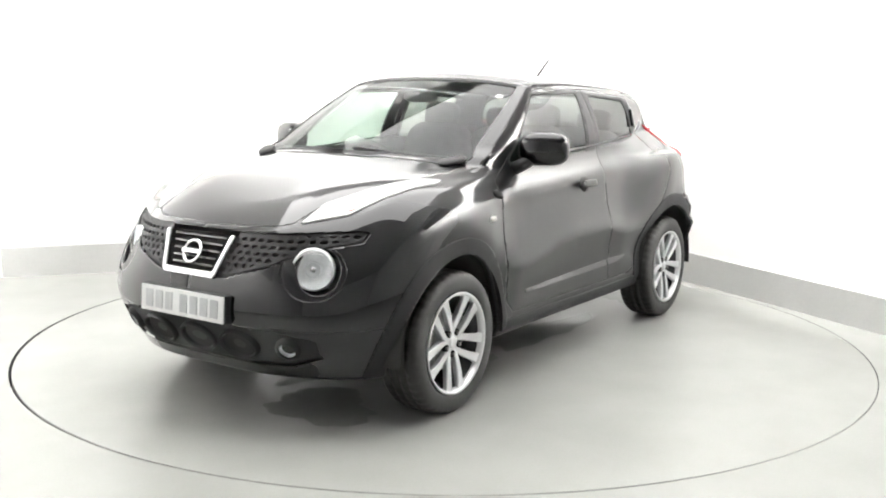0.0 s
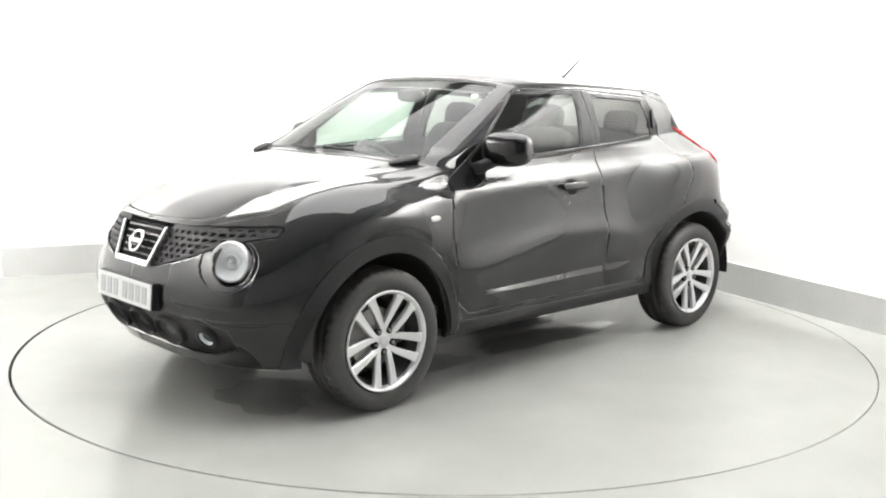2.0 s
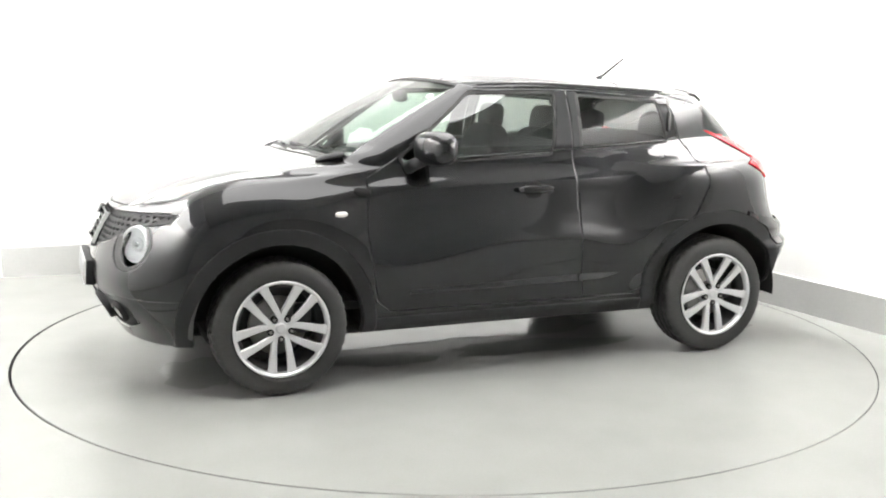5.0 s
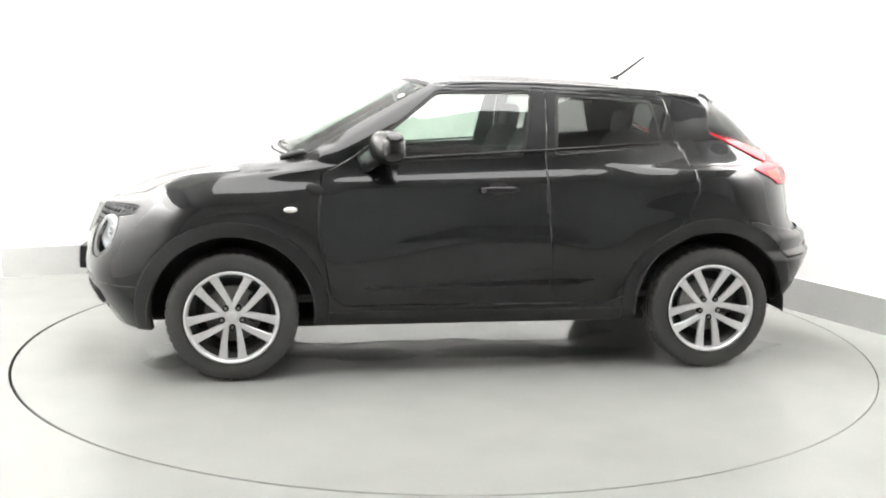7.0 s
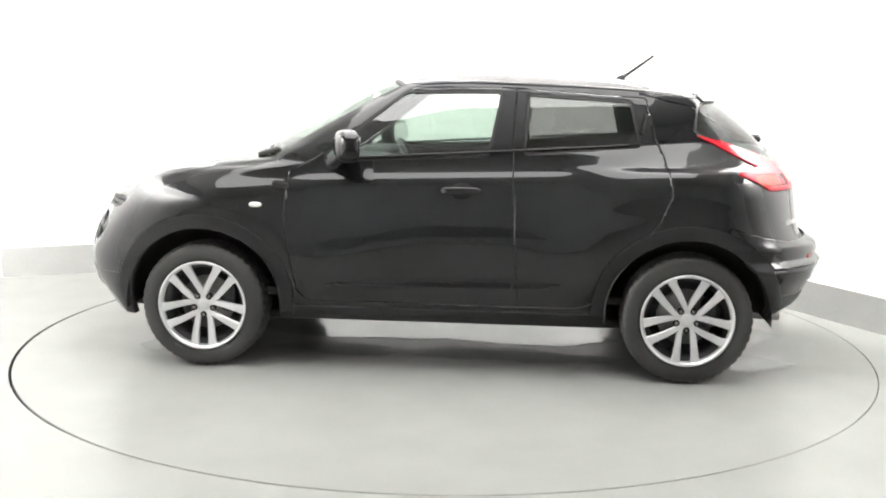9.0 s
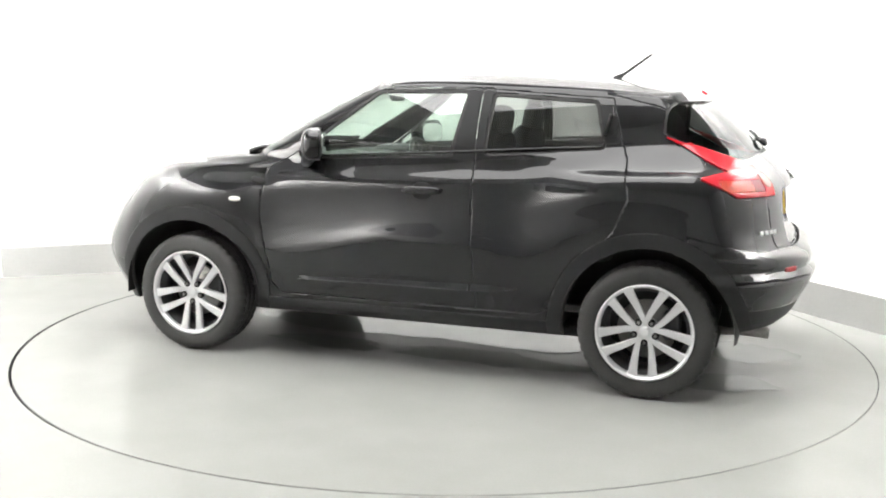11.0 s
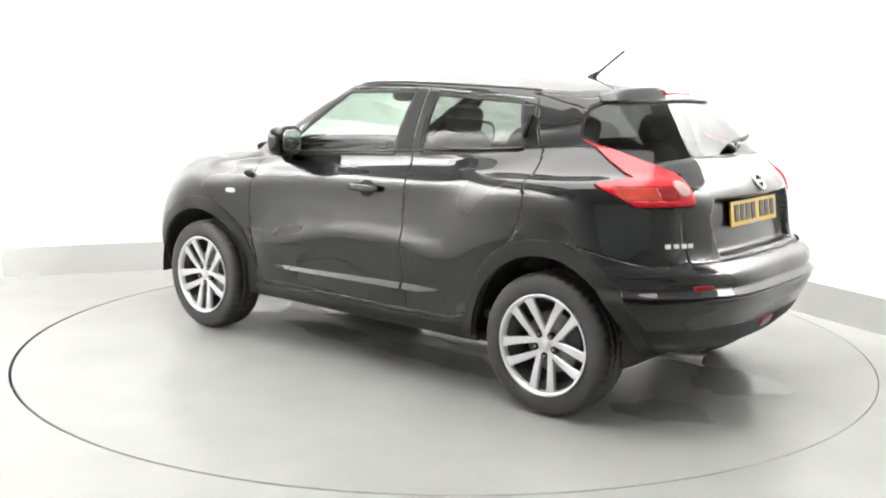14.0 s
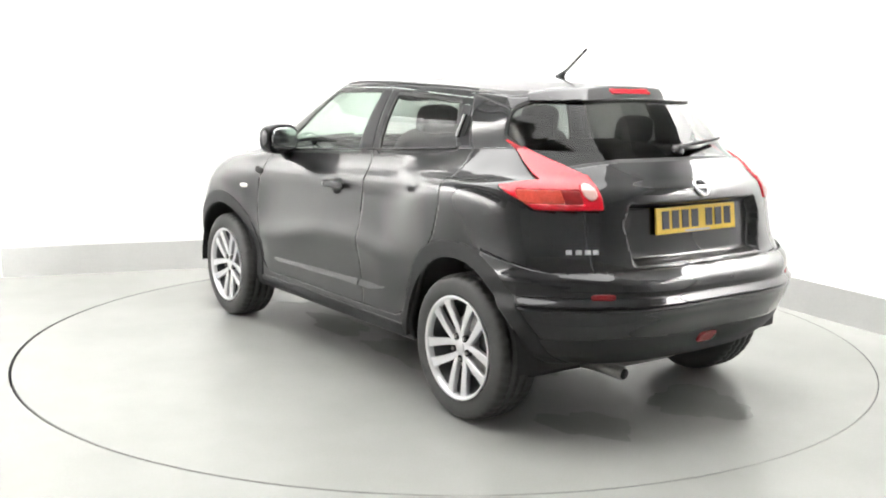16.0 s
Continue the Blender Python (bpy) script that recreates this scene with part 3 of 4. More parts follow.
    pillar_f = both_and(poly([(-.245, 1.165), (-.425, 1.172), (-.44, 1.470), (-.295, 1.472)], X, Z, 0.004), side)
    p1, d1 = cut(d1, pillar_f)
    p2, d2 = cut(d2, pillar_f)
    for sd in ("left", "right"):
        sheet("pillar_trim", p1, PLASTIC, car, "matt black door pillar trim", sd)
        sheet("pillar_trim", p2, PLASTIC, car, "matt black door pillar trim", sd)
    corner, d2 = cut(d2, both_and(poly([(-1.005, 1.232), (-1.07, 1.236), (-1.025, 1.405), (-.965, 1.408)], X, Z, 0.008), side))
    for sd in ("left", "right"):
        sheet("corner_panel", shifted(corner, -0.004), PLASTIC, car, "black plastic panel behind the rear window", sd, 0.01)
    # bonnet
    hood_f = both_and(poly([(1.98, -1), (1.98, .25), (1.86, .42), (1.70, .46), (1.50, .57), (1.28, .66), (1.0, .69), (.93, .675), (.93, -1)], X, Y, 0.0),
                      lambda V: V[:, U] - 1.045, lambda V: .885 + 0.03 * V[:, Y] - V[:, Z])
    hood, hull = seam(hull, hood_f)
    # tail: hatch and bumper
    hatch_f = both_and(lambda V: V[:, X] + 1.0, lambda V: V[:, Y] - .60, lambda V: .745 - V[:, Z], lambda V: V[:, U] - 1.49)
    hatch, hull = seam(hull, hatch_f)
    rb, hull = seam(hull, both_and(lambda V: V[:, X] + 1.45, lambda V: V[:, Z] - .735 - 0.25 * np.maximum(0, V[:, X] + 1.75)))
    plate_f = poly([(-1, .768), (.40, .768), (.435, .93), (.40, 1.005), (-1, 1.020)], Y, Z, 0.012)
    recess, hatch = cut(hatch, both_and(plate_f, lambda V: V[:, X] + 1.2))
    recess[0][:, X] += .05 * ramp(-plate_f(recess[0]), .0, .026)
    rlow, rb = cut(rb, lambda V: V[:, Z] - .46)
    spoiler, _ = cut(hull_all, poly([(4.60, 1.452), (4.85, 1.425), (5.10, 1.408), (7, 1.405), (7, 1.535), (4.62, 1.535)], S, U, 0.008))
    # nose: grille, round lamps, air intakes
    grille_f = both_and(poly([(-1, .872), (.35, .868), (.67, .882), (.715, .878), (.708, .842), (.60, .822), (.50, .792), (.40, .742), (.20, .685), (-1, .68)], Y, Z, 0.004), lambda V: 1.4 - V[:, X])
    grille, hull = cut(hull, grille_f)
    ring_c = (1.875, .580, .730)
    lamp_a = lambda V: (V[:, Y] - ring_c[1]) * .86 - (V[:, X] - ring_c[0]) * .51
    lamp_d = lambda V: np.where(V[:, X] > 1.4, np.hypot(lamp_a(V), V[:, Z] - ring_c[2]), 9.0)
    _, inner = cut(inner, lambda V: lamp_d(V) - 0.15)
    _, inner = cut(inner, leaf)
    _, hull = cut(hull, lambda V: lamp_d(V) - 0.093)
    rim, hull = cut(hull, lambda V: np.hypot(lamp_a(V) * .82 + .018, (V[:, Z] - ring_c[2] + .006)) + np.where(V[:, X] > 1.4, 0, 9) - 0.113)
    low_f = both_and(poly([(-1, .475), (.42, .47), (.60, .435), (.60, .36), (.46, .315), (-1, .305)], Y, Z, 0.01), lambda V: 1.5 - V[:, X])
    intake, hull = cut(hull, low_f)
    fb, hull = cut(hull, both_and(lambda V: 1.585 - V[:, X], lambda V: V[:, Z] - .485))
    roof, hull = cut(hull, lambda V: V_ROOF + 0.012 - V[:, U])
    sill, hull = cut(hull, both_and(lambda V: V[:, Z] - .345, lambda V: np.abs(V[:, X]) - .98))
    for sd in ("left", "right"):
        sheet("body_side", hull, PAINT, car, "", sd)
        door = sheet("front_door", d1, PAINT, car, "black painted front door", sd)
        sheet("rear_door", d2, PAINT, car, "black painted rear door", sd)
        sheet("sill_cover", shifted(sill, 0.006), PLASTIC, car, "matt black plastic sill", sd, 0.02)
        sheet("lamp_surround", shifted(rim, -0.004), GLOSS_BLACK, car, "gloss black hollow round the front lamp", sd, 0.02)
    sheet("bonnet", hood, PAINT, car, "smooth black bonnet", "both")
    sheet("roof", roof, PAINT, car, "", "both")
    sheet("tailgate", hatch, PAINT, car, "black painted tailgate", "both")
    sheet("tailgate_recess", recess, PAINT, car, "hollow in the tailgate round the number plate", "both", 0.004)
    sheet("bumper_insert", shifted(rlow, 0.0), PLASTIC, car, "matt black lower rear bumper", "both", 0.012)
    sheet("roof_spoiler", shifted(spoiler, 0.009), PAINT, car, "black roof spoiler", "both", 0.020)
    rb_low, rb = cut(rb, lambda V: V[:, Z] - .605)
    sheet("bumper_lower", shifted(rb_low, 0.0), PAINT, car, "", "both", 0.006)
    sheet("rear_bumper", shifted(rb, 0.013), PAINT, car, "", "both")
    sheet("front_bumper", fb, PAINT, car, "", "both")
    # near-black sheet that paints the shade behind the grille mesh
    sheet("grille_backing", shifted(grille, -0.04), DARK, car, "near-black sheet standing for the shade behind the grille", "both", 0.004)
    sheet("lower_intake", shifted(intake, -0.012), PLASTIC, car, "matt black lower bumper insert", "both", 0.02)
    lower, _ = cut(inner, lambda V: V[:, U] - 1.0)
    # added sheet behind the rear pillar, so no light shows through the door gaps
    behind, _ = cut(inner, both_and(lambda V: 1.0 - V[:, U], lambda V: V[:, U] - 1.5, lambda V: .45 - V[:, Y], lambda V: V[:, X] + 1.005, lambda V: -1.28 - V[:, X]))
    for sd in ("left", "right"):
        sheet("pillar_backing", shifted(behind, -0.018), DARK, car, "added dark backing that blocks light behind the rear pillar seams", sd, 0.0)
    sheet("inner_shell", shifted(lower, -0.05), DARK, car, "", "both", 0.0)
    return car, hull_all


car, HULL = build_car()


HULL_V = HULL[0]
HULL_N = normals(HULL)


def on_body(a, b, axes, where):
    """The point and outward normal of the body's left half nearest to a, b in two axes, among the vertices chosen by where."""
    pick = np.nonzero(where)[0]
    d = (HULL_V[pick][:, axes[0]] - a) ** 2 + (HULL_V[pick][:, axes[1]] - b) ** 2
    i = pick[np.argpartition(d, 4)[:4]]
    return Vector(HULL_V[i, :3].mean(0)), Vector(HULL_N[i].mean(0)).normalized()


def on_side(x, z):
    return on_body(x, z, (0, 2), HULL_V[:, 1] > 0.5)


def on_nose(y, z):
    return on_body(y, z, (1, 2), (HULL_V[:, 0] > 1.5) & (HULL_V[:, 2] < 1.0))


def on_tail(y, z):
    return on_body(y, z, (1, 2), (HULL_V[:, 0] < -1.4) & (HULL_V[:, 4] < 1.5))


def facing(p, n, up=(0, 0, 1)):
    """A pose at p whose z axis looks along n and whose y axis is as upright as can be."""
    n = Vector(n).normalized()
    x = Vector(up).cross(n).normalized()
    y = n.cross(x)
    m = Matrix((x, y, n)).transposed().to_4x4()
    m.translation = p
    return m


def flipped(bm):
    """The mirror image across the car's middle."""
    bm.transform(Matrix.Diagonal((1, -1, 1, 1)))
    bmesh.ops.reverse_faces(bm, faces=bm.faces)
    return bm


def pillow(rx, ry, rz, e=0.5, m=None, nu=28, nv=18):
    """A rounded block (superellipsoid)."""
    f = lambda c: math.copysign(abs(c) ** e, c)
    bm = bmesh.new()
    rows = []
    for i in range(nv + 1):
        a = -math.pi / 2 + math.pi * i / nv
        rows.append([bm.verts.new((rx * f(math.cos(a)) * f(math.cos(2 * math.pi * k / nu)), ry * f(math.cos(a)) * f(math.sin(2 * math.pi * k / nu)), rz * f(math.sin(a))))
                     for k in range(nu)])
    for p, q in zip(rows, rows[1:]):
        for k in range(nu):
            bm.faces.new((p[k], p[(k + 1) % nu], q[(k + 1) % nu], q[k]))
    bmesh.ops.remove_doubles(bm, verts=bm.verts, dist=1e-5)
    bmesh.ops.recalc_face_normals(bm, faces=bm.faces)
    if m:
        bm.transform(m)
    return bm


def hoop(r, t, m=None, n=40, k=10):
    """A ring in the x, y plane."""
    bm = revolve([(r + t * math.cos(2 * math.pi * i / k), t * math.sin(2 * math.pi * i / k)) for i in range(k)], n, "Z", True)
    if m:
        bm.transform(m)
    return bm


# ---------------------------------------------------------------- wheels
def tyre_mesh():
    half = [(.231, .088), (.238, .102), (.258, .1085), (.285, .1095), (.309, .105), (.3225, .096), (.3295, .083), (.3325, .068),
            (.3335, .052), (.325, .050), (.325, .041), (.3338, .039), (.334, .008), (.326, .006)]
    prof = half + [(r, -y) for r, y in half[::-1]]
    bm = revolve(prof, 180, "Y", True)
    for v in bm.verts:
        r = math.hypot(v.co.x, v.co.z)
        k = round(math.degrees(math.atan2(v.co.z, v.co.x)) / 2)
        shift = k if v.co.y > 0 else k + 2
        if r > 0.317 and abs(v.co.y) > 0.045 and shift % 4 == 0:
            s = (r - (0.0075 if r > 0.328 else 0.0028)) / r
            v.co.x, v.co.z = v.co.x * s, v.co.z * s
        if abs(v.co.y) < 0.042 and r > 0.33 and (k + (1 if v.co.y > 0 else 0)) % 5 == 0:
            s = (r - 0.005) / r
            v.co.x, v.co.z = v.co.x * s, v.co.z * s
    return bm


def spoke_mesh(side):
    """One of a pair of flat spokes that splay from the hub to the lip."""
    bm = bmesh.new()
    rings = []
    for r, off, w, yf, dep in [(.026, .016, .026, .077, .030), (.050, .0275, .028, .081, .030), (.080, .0345, .031, .086, .030), (.13, .0410, .036, .093, .028), (.19, .0465, .043, .0985, .024), (.224, .0520, .058, .100, .022)]:
        ring = []
        for dx, y in [(-w / 2 + .004, yf), (w / 2 - .004, yf), (w / 2, yf - .005), (w / 2 - .003, yf - dep), (-w / 2 + .003, yf - dep), (-w / 2, yf - .005)]:
            ring.append(bm.verts.new((side * off + dx, y, r)))
        rings.append(ring)
    for p, q in zip(rings, rings[1:]):
        for k in range(6):
            bm.faces.new((p[k], p[(k + 1) % 6], q[(k + 1) % 6], q[k]))
    bm.faces.new(rings[0])
    bm.faces.new(rings[-1][::-1])
    bmesh.ops.recalc_face_normals(bm, faces=bm.faces)
    return bm


def build_wheels():
    shared = {}

    def piece(name, make, material, parent, m, label="", smooth=True):
        if name not in shared:
            ob = part(name, make(), material, parent, label, smooth)
            shared[name] = ob.data
        else:
            ob = new(name, shared[name])
            ob.parent = parent
            tagged(ob, label)
        ob.matrix_basis = m
        return ob

    for x in (HUB_X, -HUB_X):
        for sgn in (1, -1):
            wheel = piece("wheel", lambda: revolve([(.231, .100), (.2375, .105), (.238, .1095), (.233, .111), (.226, .1075), (.2195, .097), (.216, .080)], 96),
                          ALLOY, car, pose(x, sgn * 0.763, HUB_Z, 0, 0, 0 if sgn > 0 else 180), "silver five twin-spoke alloy wheel")
            ident = Matrix.Identity(4)
            piece("tyre", tyre_mesh, TYRE, wheel, ident, "black rubber tyre with worn tread")
            piece("barrel", lambda: revolve([(.2165, .0805), (.212, .066), (.197, .055), (.192, .0), (.196, -.09), (.228, -.10), (.192, -.092), (.06, -.08)], 72), ALLOY_DARK, wheel, ident, "dull dark inner barrel")
            piece("brake_disc", lambda: revolve([(.0, .022), (.07, .022), (.075, .012), (.142, .012), (.144, .008), (.144, -.012), (.07, -.012)], 64), STEEL, wheel, ident, "steel brake disc")
            piece("brake_caliper", lambda: pillow(.045, .035, .075, .5, pose(-.12, .01, .03)), ALLOY_DARK, wheel, ident)
            piece("hub", lambda: revolve([(.0, .0795), (.034, .0795), (.052, .076), (.062, .068), (.066, .04), (.066, .02)], 48), ALLOY, wheel, ident)
            piece("centre_cap", lambda: revolve([(.0, .090), (.018, .089), (.026, .086), (.028, .078)], 32), ALLOY, wheel, ident, "silver centre cap")
            for k in range(5):
                turn = pose(0, 0, 0, 0, 180 + 72 * k, 0)
                piece("spoke_left", lambda: spoke_mesh(-1), ALLOY, wheel, turn, "", False).name = "spoke"
                piece("spoke_right", lambda: spoke_mesh(1), ALLOY, wheel, turn, "", False).name = "spoke"
                piece("lug_hole", lambda: revolve([(.0, .0795), (.013, .0795), (.0165, .0815), (.0165, .06)], 20), DARK, wheel, turn @ pose(0, .0025, .054), "dark lug nut recess")
                piece("lug_nut", lambda: revolve([(.0, .090), (.007, .090), (.0085, .087), (.0085, .07)], 6), STEEL, wheel, turn @ pose(0, .001, .054), "", False)
            # liner over the wheel
            bm = bmesh.new()
            prev = None
            for k in range(33):
                a = radians(-4 + 188 * k / 32)
                row = [bm.verts.new((x + r * math.cos(a), sgn * y, HUB_Z + r * math.sin(a))) for r, y in ((.418, .86), (.43, .80), (.435, .48), (.05, .47))]
                if prev:
                    for i in range(3):
                        bm.faces.new((prev[i], row[i], row[i + 1], prev[i + 1]))
                prev = row
            part("wheel_liner", bm, LINER, car, "rough black wheel arch liner")
            part("axle", tube([(x, sgn * .70, HUB_Z), (x, sgn * .1, HUB_Z - .03)], .035), DARK, car)


# ---------------------------------------------------------------- nose
def build_nose():
    # grille mesh: a skin with rows of oval holes
    ys, zs = np.arange(0.0, 0.72, 0.0055), np.arange(0.664, 0.902, 0.0055)
    pick = (HULL_V[:, 0] > 1.5) & (HULL_V[:, 2] < .97) & (HULL_V[:, 2] > .6)
    P = HULL_V[pick]
    pts = []
    for z in zs:
        d = (P[None, :, 1] - ys[:, None]) ** 2 + (P[None, :, 2] - z) ** 2
        near = np.argpartition(d, 5, axis=1)[:, :5]
        w = 1 / (np.take_along_axis(d, near, 1) + 2e-5)
        pts.append(np.stack([(P[near, 0] * w).sum(1) / w.sum(1), ys, np.full(len(ys), z), ys, np.full(len(ys), z)], 1))
    V = np.concatenate(pts)
    n = len(ys)
    F = [(i * n + j, i * n + j + 1, (i + 1) * n + j + 1, (i + 1) * n + j) for i in range(len(zs) - 1) for j in range(n - 1)]
    outline = poly([(-1, .868), (.35, .864), (.67, .877), (.705, .874), (.70, .846), (.60, .827), (.50, .797), (.40, .748), (.20, .69), (-1, .684)], 1, 2, 0.004)
    skin, _ = cut((V, F), outline)
    skin, _ = cut(skin, lambda V: .165 - V[:, 1] + (V[:, 2] - .69) * .25)

    def holes(V):
        row = np.round((V[:, 2] - .68) / .0265)
        yy = V[:, 1] / .041 + 0.5 * (row % 2)
        dy = (yy - np.round(yy)) * .041
        dz = V[:, 2] - .68 - row * .0265
        return np.hypot(dy / .0155, dz / .0098) - 1.0
    _, skin = cut(skin, both_and(holes, lambda V: outline(V) + 0.012))
    W = skin[0].copy()
    W[:, 0] -= .010
    for sd in ("left", "right"):
        sheet("grille_mesh", (W, skin[1]), PLASTIC, car, "black honeycomb grille mesh", sd, 0.008)

    lean = pose(2.045, 0, .768, 0, 0, 0) @ Matrix.Rotation(radians(-25), 4, "Y")
    upright = Matrix(((0, 0, 1, 0), (1, 0, 0, 0), (0, 1, 0, 0), (0, 0, 0, 1)))
    out = [(-.215, .098), (-.165, -.088), (-.150, -.098), (.150, -.098), (.165, -.088), (.215, .098), (.189, .098), (.143, -.072), (-.143, -.072), (-.189, .098)]
    part("grille_surround", slab(out, .03, lean @ upright, 0.005), CHROME, car, "bright chrome V shaped grille surround", False)
    part("grille_panel", slab([(-.17, .09), (-.128, -.064), (.128, -.064), (.17, .09)], .01, lean @ pose(-.035, 0, 0) @ upright), DARK, car, "", False)
    for k in range(5):
        w = .125 + .035 * (k / 4)
        part("grille_bar", box(.02, 2 * w, .011, lean @ pose(-.022, 0, -.045 + .032 * k), .003), GLOSS_BLACK, car, "", False)
    part("badge_ring", hoop(.049, .0075, lean @ pose(.006, 0, .005) @ upright), CHROME, car, "round chrome badge")
    part("badge_bar", box(.014, .122, .022, lean @ pose(.008, 0, .005), .004), CHROME, car, "chrome bar across the badge", False)

    # number plate, its characters as plain bars
    p = part("number_plate", box(.008, .52, .115, pose(2.118, 0, .555, 0, -4, 0), .003), PLATE_WHITE, car, "white number plate with grey bars for characters", False)
    part("plate_holder", box(.06, .53, .125, pose(2.083, 0, .553, 0, -4, 0), .006), PLASTIC, car, "", False)
    for k, y in enumerate((.205, .142, .079, .016, -.077, -.140, -.203)):
        part("character_bar", box(.004, .045, .078, pose(2.1225, y, .5555, 0, -4, 0)), GLYPH_GREY, p, "", False)

    for sgn in (1, -1):
        mir = (lambda b: b) if sgn > 0 else flipped
        # round lamps
        q, nn = on_nose(.580, .730)
        at = pose(q.x - .022, q.y - .012, q.z, 0, 0, -56) @ pose(0, 0, 0, 5, 0, 0)
        b = revolve([(.093, -.03), (.089, -.002), (.083, .002), (.078, -.003), (.074, -.009), (.066, -.017), (.04, -.025), (.0, -.027)], 48)
        b.transform(at)
        lamp = part("front_lamp", mir(b), REFLECTOR, car, "round clear front lamp with chrome bowl")
        b = revolve([(.030, -.012), (.034, -.014), (.036, -.026)], 24)
        b.transform(at @ pose(.0, 0, 0))
        part("bulb_shield", mir(b), REFLECTOR, lamp)
        b = pillow(.015, .014, .015, 1.0, at @ pose(0, -.018, 0), 16, 10)
        part("bulb", mir(b), CHROME, lamp)
        b = revolve([(.082, -.002), (.075, .010), (.058, .019), (.034, .024), (.0, .026)], 48)
        b.transform(at)
        part("lens", mir(b), LENS, lamp, "clear domed lens").visible_shadow = False
        # fog lamps
        q, nn = on_nose(.49, .39)
        m = facing(q - nn * .008, nn)
        b = revolve([(.038, .018), (.056, .012), (.058, -.03)], 32, "Z")
        b2 = revolve([(.037, .010), (.026, -.014), (.0, -.020)], 32, "Z")
        b.transform(m)
        b2.transform(m)
        fog = part("fog_lamp", mir(b2), REFLECTOR, car, "small round fog lamp")
        part("bezel", mir(b), PLASTIC, fog)
        b = revolve([(.037, .012), (.024, .017), (.0, .019)], 24, "Z")
        b.transform(m)
        part("lens", mir(b), LENS, fog).visible_shadow = False
        # black notch where wing, pillar and door meet
        q, nn = on_side(.845, .978)
        part("wing_vent", mir(pillow(.044, .020, .013, .75, facing(q + nn * .004, nn) @ pose(0, 0, 0, 0, 0, -14))), DARK, car, "small black notch between wing and door")
        # side repeater
        q, nn = on_side(.965, .878)
        part("side_repeater", mir(pillow(.034, .014, .012, .8, facing(q + nn * .003, nn), 18, 10)), REPEATER, car, "small oval clear side repeater")
    # intakes
    for y, r in ((0, .085), (.25, .085), (-.25, .085)):
        q, nn = on_nose(abs(y), .388)
        if y < 0:
            q.y, nn.y = -q.y, -nn.y
        m = facing(q - nn * .010, nn)
        b = revolve([(r * .80, -.03), (r * .86, .010), (r * .95, .020), (r * 1.03, .012), (r * 1.06, -.02)], 40, "Z")
        b.transform(Matrix.Identity(4))
        bmesh.ops.scale(b, vec=(1.2, .88, 1), verts=b.verts)
        b.transform(m)
        ring = part("air_intake", b, PLASTIC, car, "round black air intake in the lower bumper")
        b = revolve([(r * .82, -.012), (.0, -.016)], 32, "Z")
        bmesh.ops.scale(b, vec=(1.2, .88, 1), verts=b.verts)
        b.transform(m @ pose(0, 0, .012))
        part("intake_cavity", b, DARK, ring)
    # cowl and wipers
    for y0, y1 in ((.62, .05), (.0, -.55)):
        pts = []
        for k in range(9):
            y = y0 + (y1 - y0) * k / 8
            x = 1.035 - .17 * (abs(y) / .62) ** 2 - .02 * (k / 8)
            pts.append((x, y, 1.168 - .030 * (abs(y) / .62) ** 2 + .012 * k / 8))
        part("wiper", tube(pts, .008, 6), PLASTIC, car, "black wiper blade at the foot of the windscreen")
    for sgn in (1, -1):
        b = pillow(.075, .040, .014, .8, pose(.955, sgn * .62, 1.140, sgn * -12, 12, sgn * -30))
        part("cowl_corner", b, PLASTIC, car, "black plastic cowl corner")


# ---------------------------------------------------------------- sides
def moulding(x0, x1):
    """A wedge low on the door whose upper face looks up, tapered at both ends of the whole strip."""
    xs = np.linspace(.6, -.62, 14)
    fit_y = np.polyfit(xs, [on_side(x, .49)[0].y for x in xs], 3)
    bm = bmesh.new()
    rings = []
    for x in np.linspace(x0, x1, 24):
        k = (.60 - x) / 1.22
        tail = min(1.0, (1 - k) / .10)
        h = (.012 + .018 * k) * tail + .002
        low = .459 + .012 * k + .022 * (1 - tail)
        y = np.polyval(fit_y, x)
        out = .010 * min(1, k / .08) * tail + .002
        rings.append([bm.verts.new(v) for v in ((x, y - .008, low + h + .006), (x, y + .001, low + h + .004), (x, y + out - .001, low + .004), (x, y + out, low), (x, y - .008, low - .006))])
    for p, q in zip(rings, rings[1:]):
        for i in range(5):
            bm.faces.new((p[i], p[(i + 1) % 5], q[(i + 1) % 5], q[i]))
    bm.faces.new(rings[0])
    bm.faces.new(rings[-1][::-1])
    bmesh.ops.recalc_face_normals(bm, faces=bm.faces)
    return bm


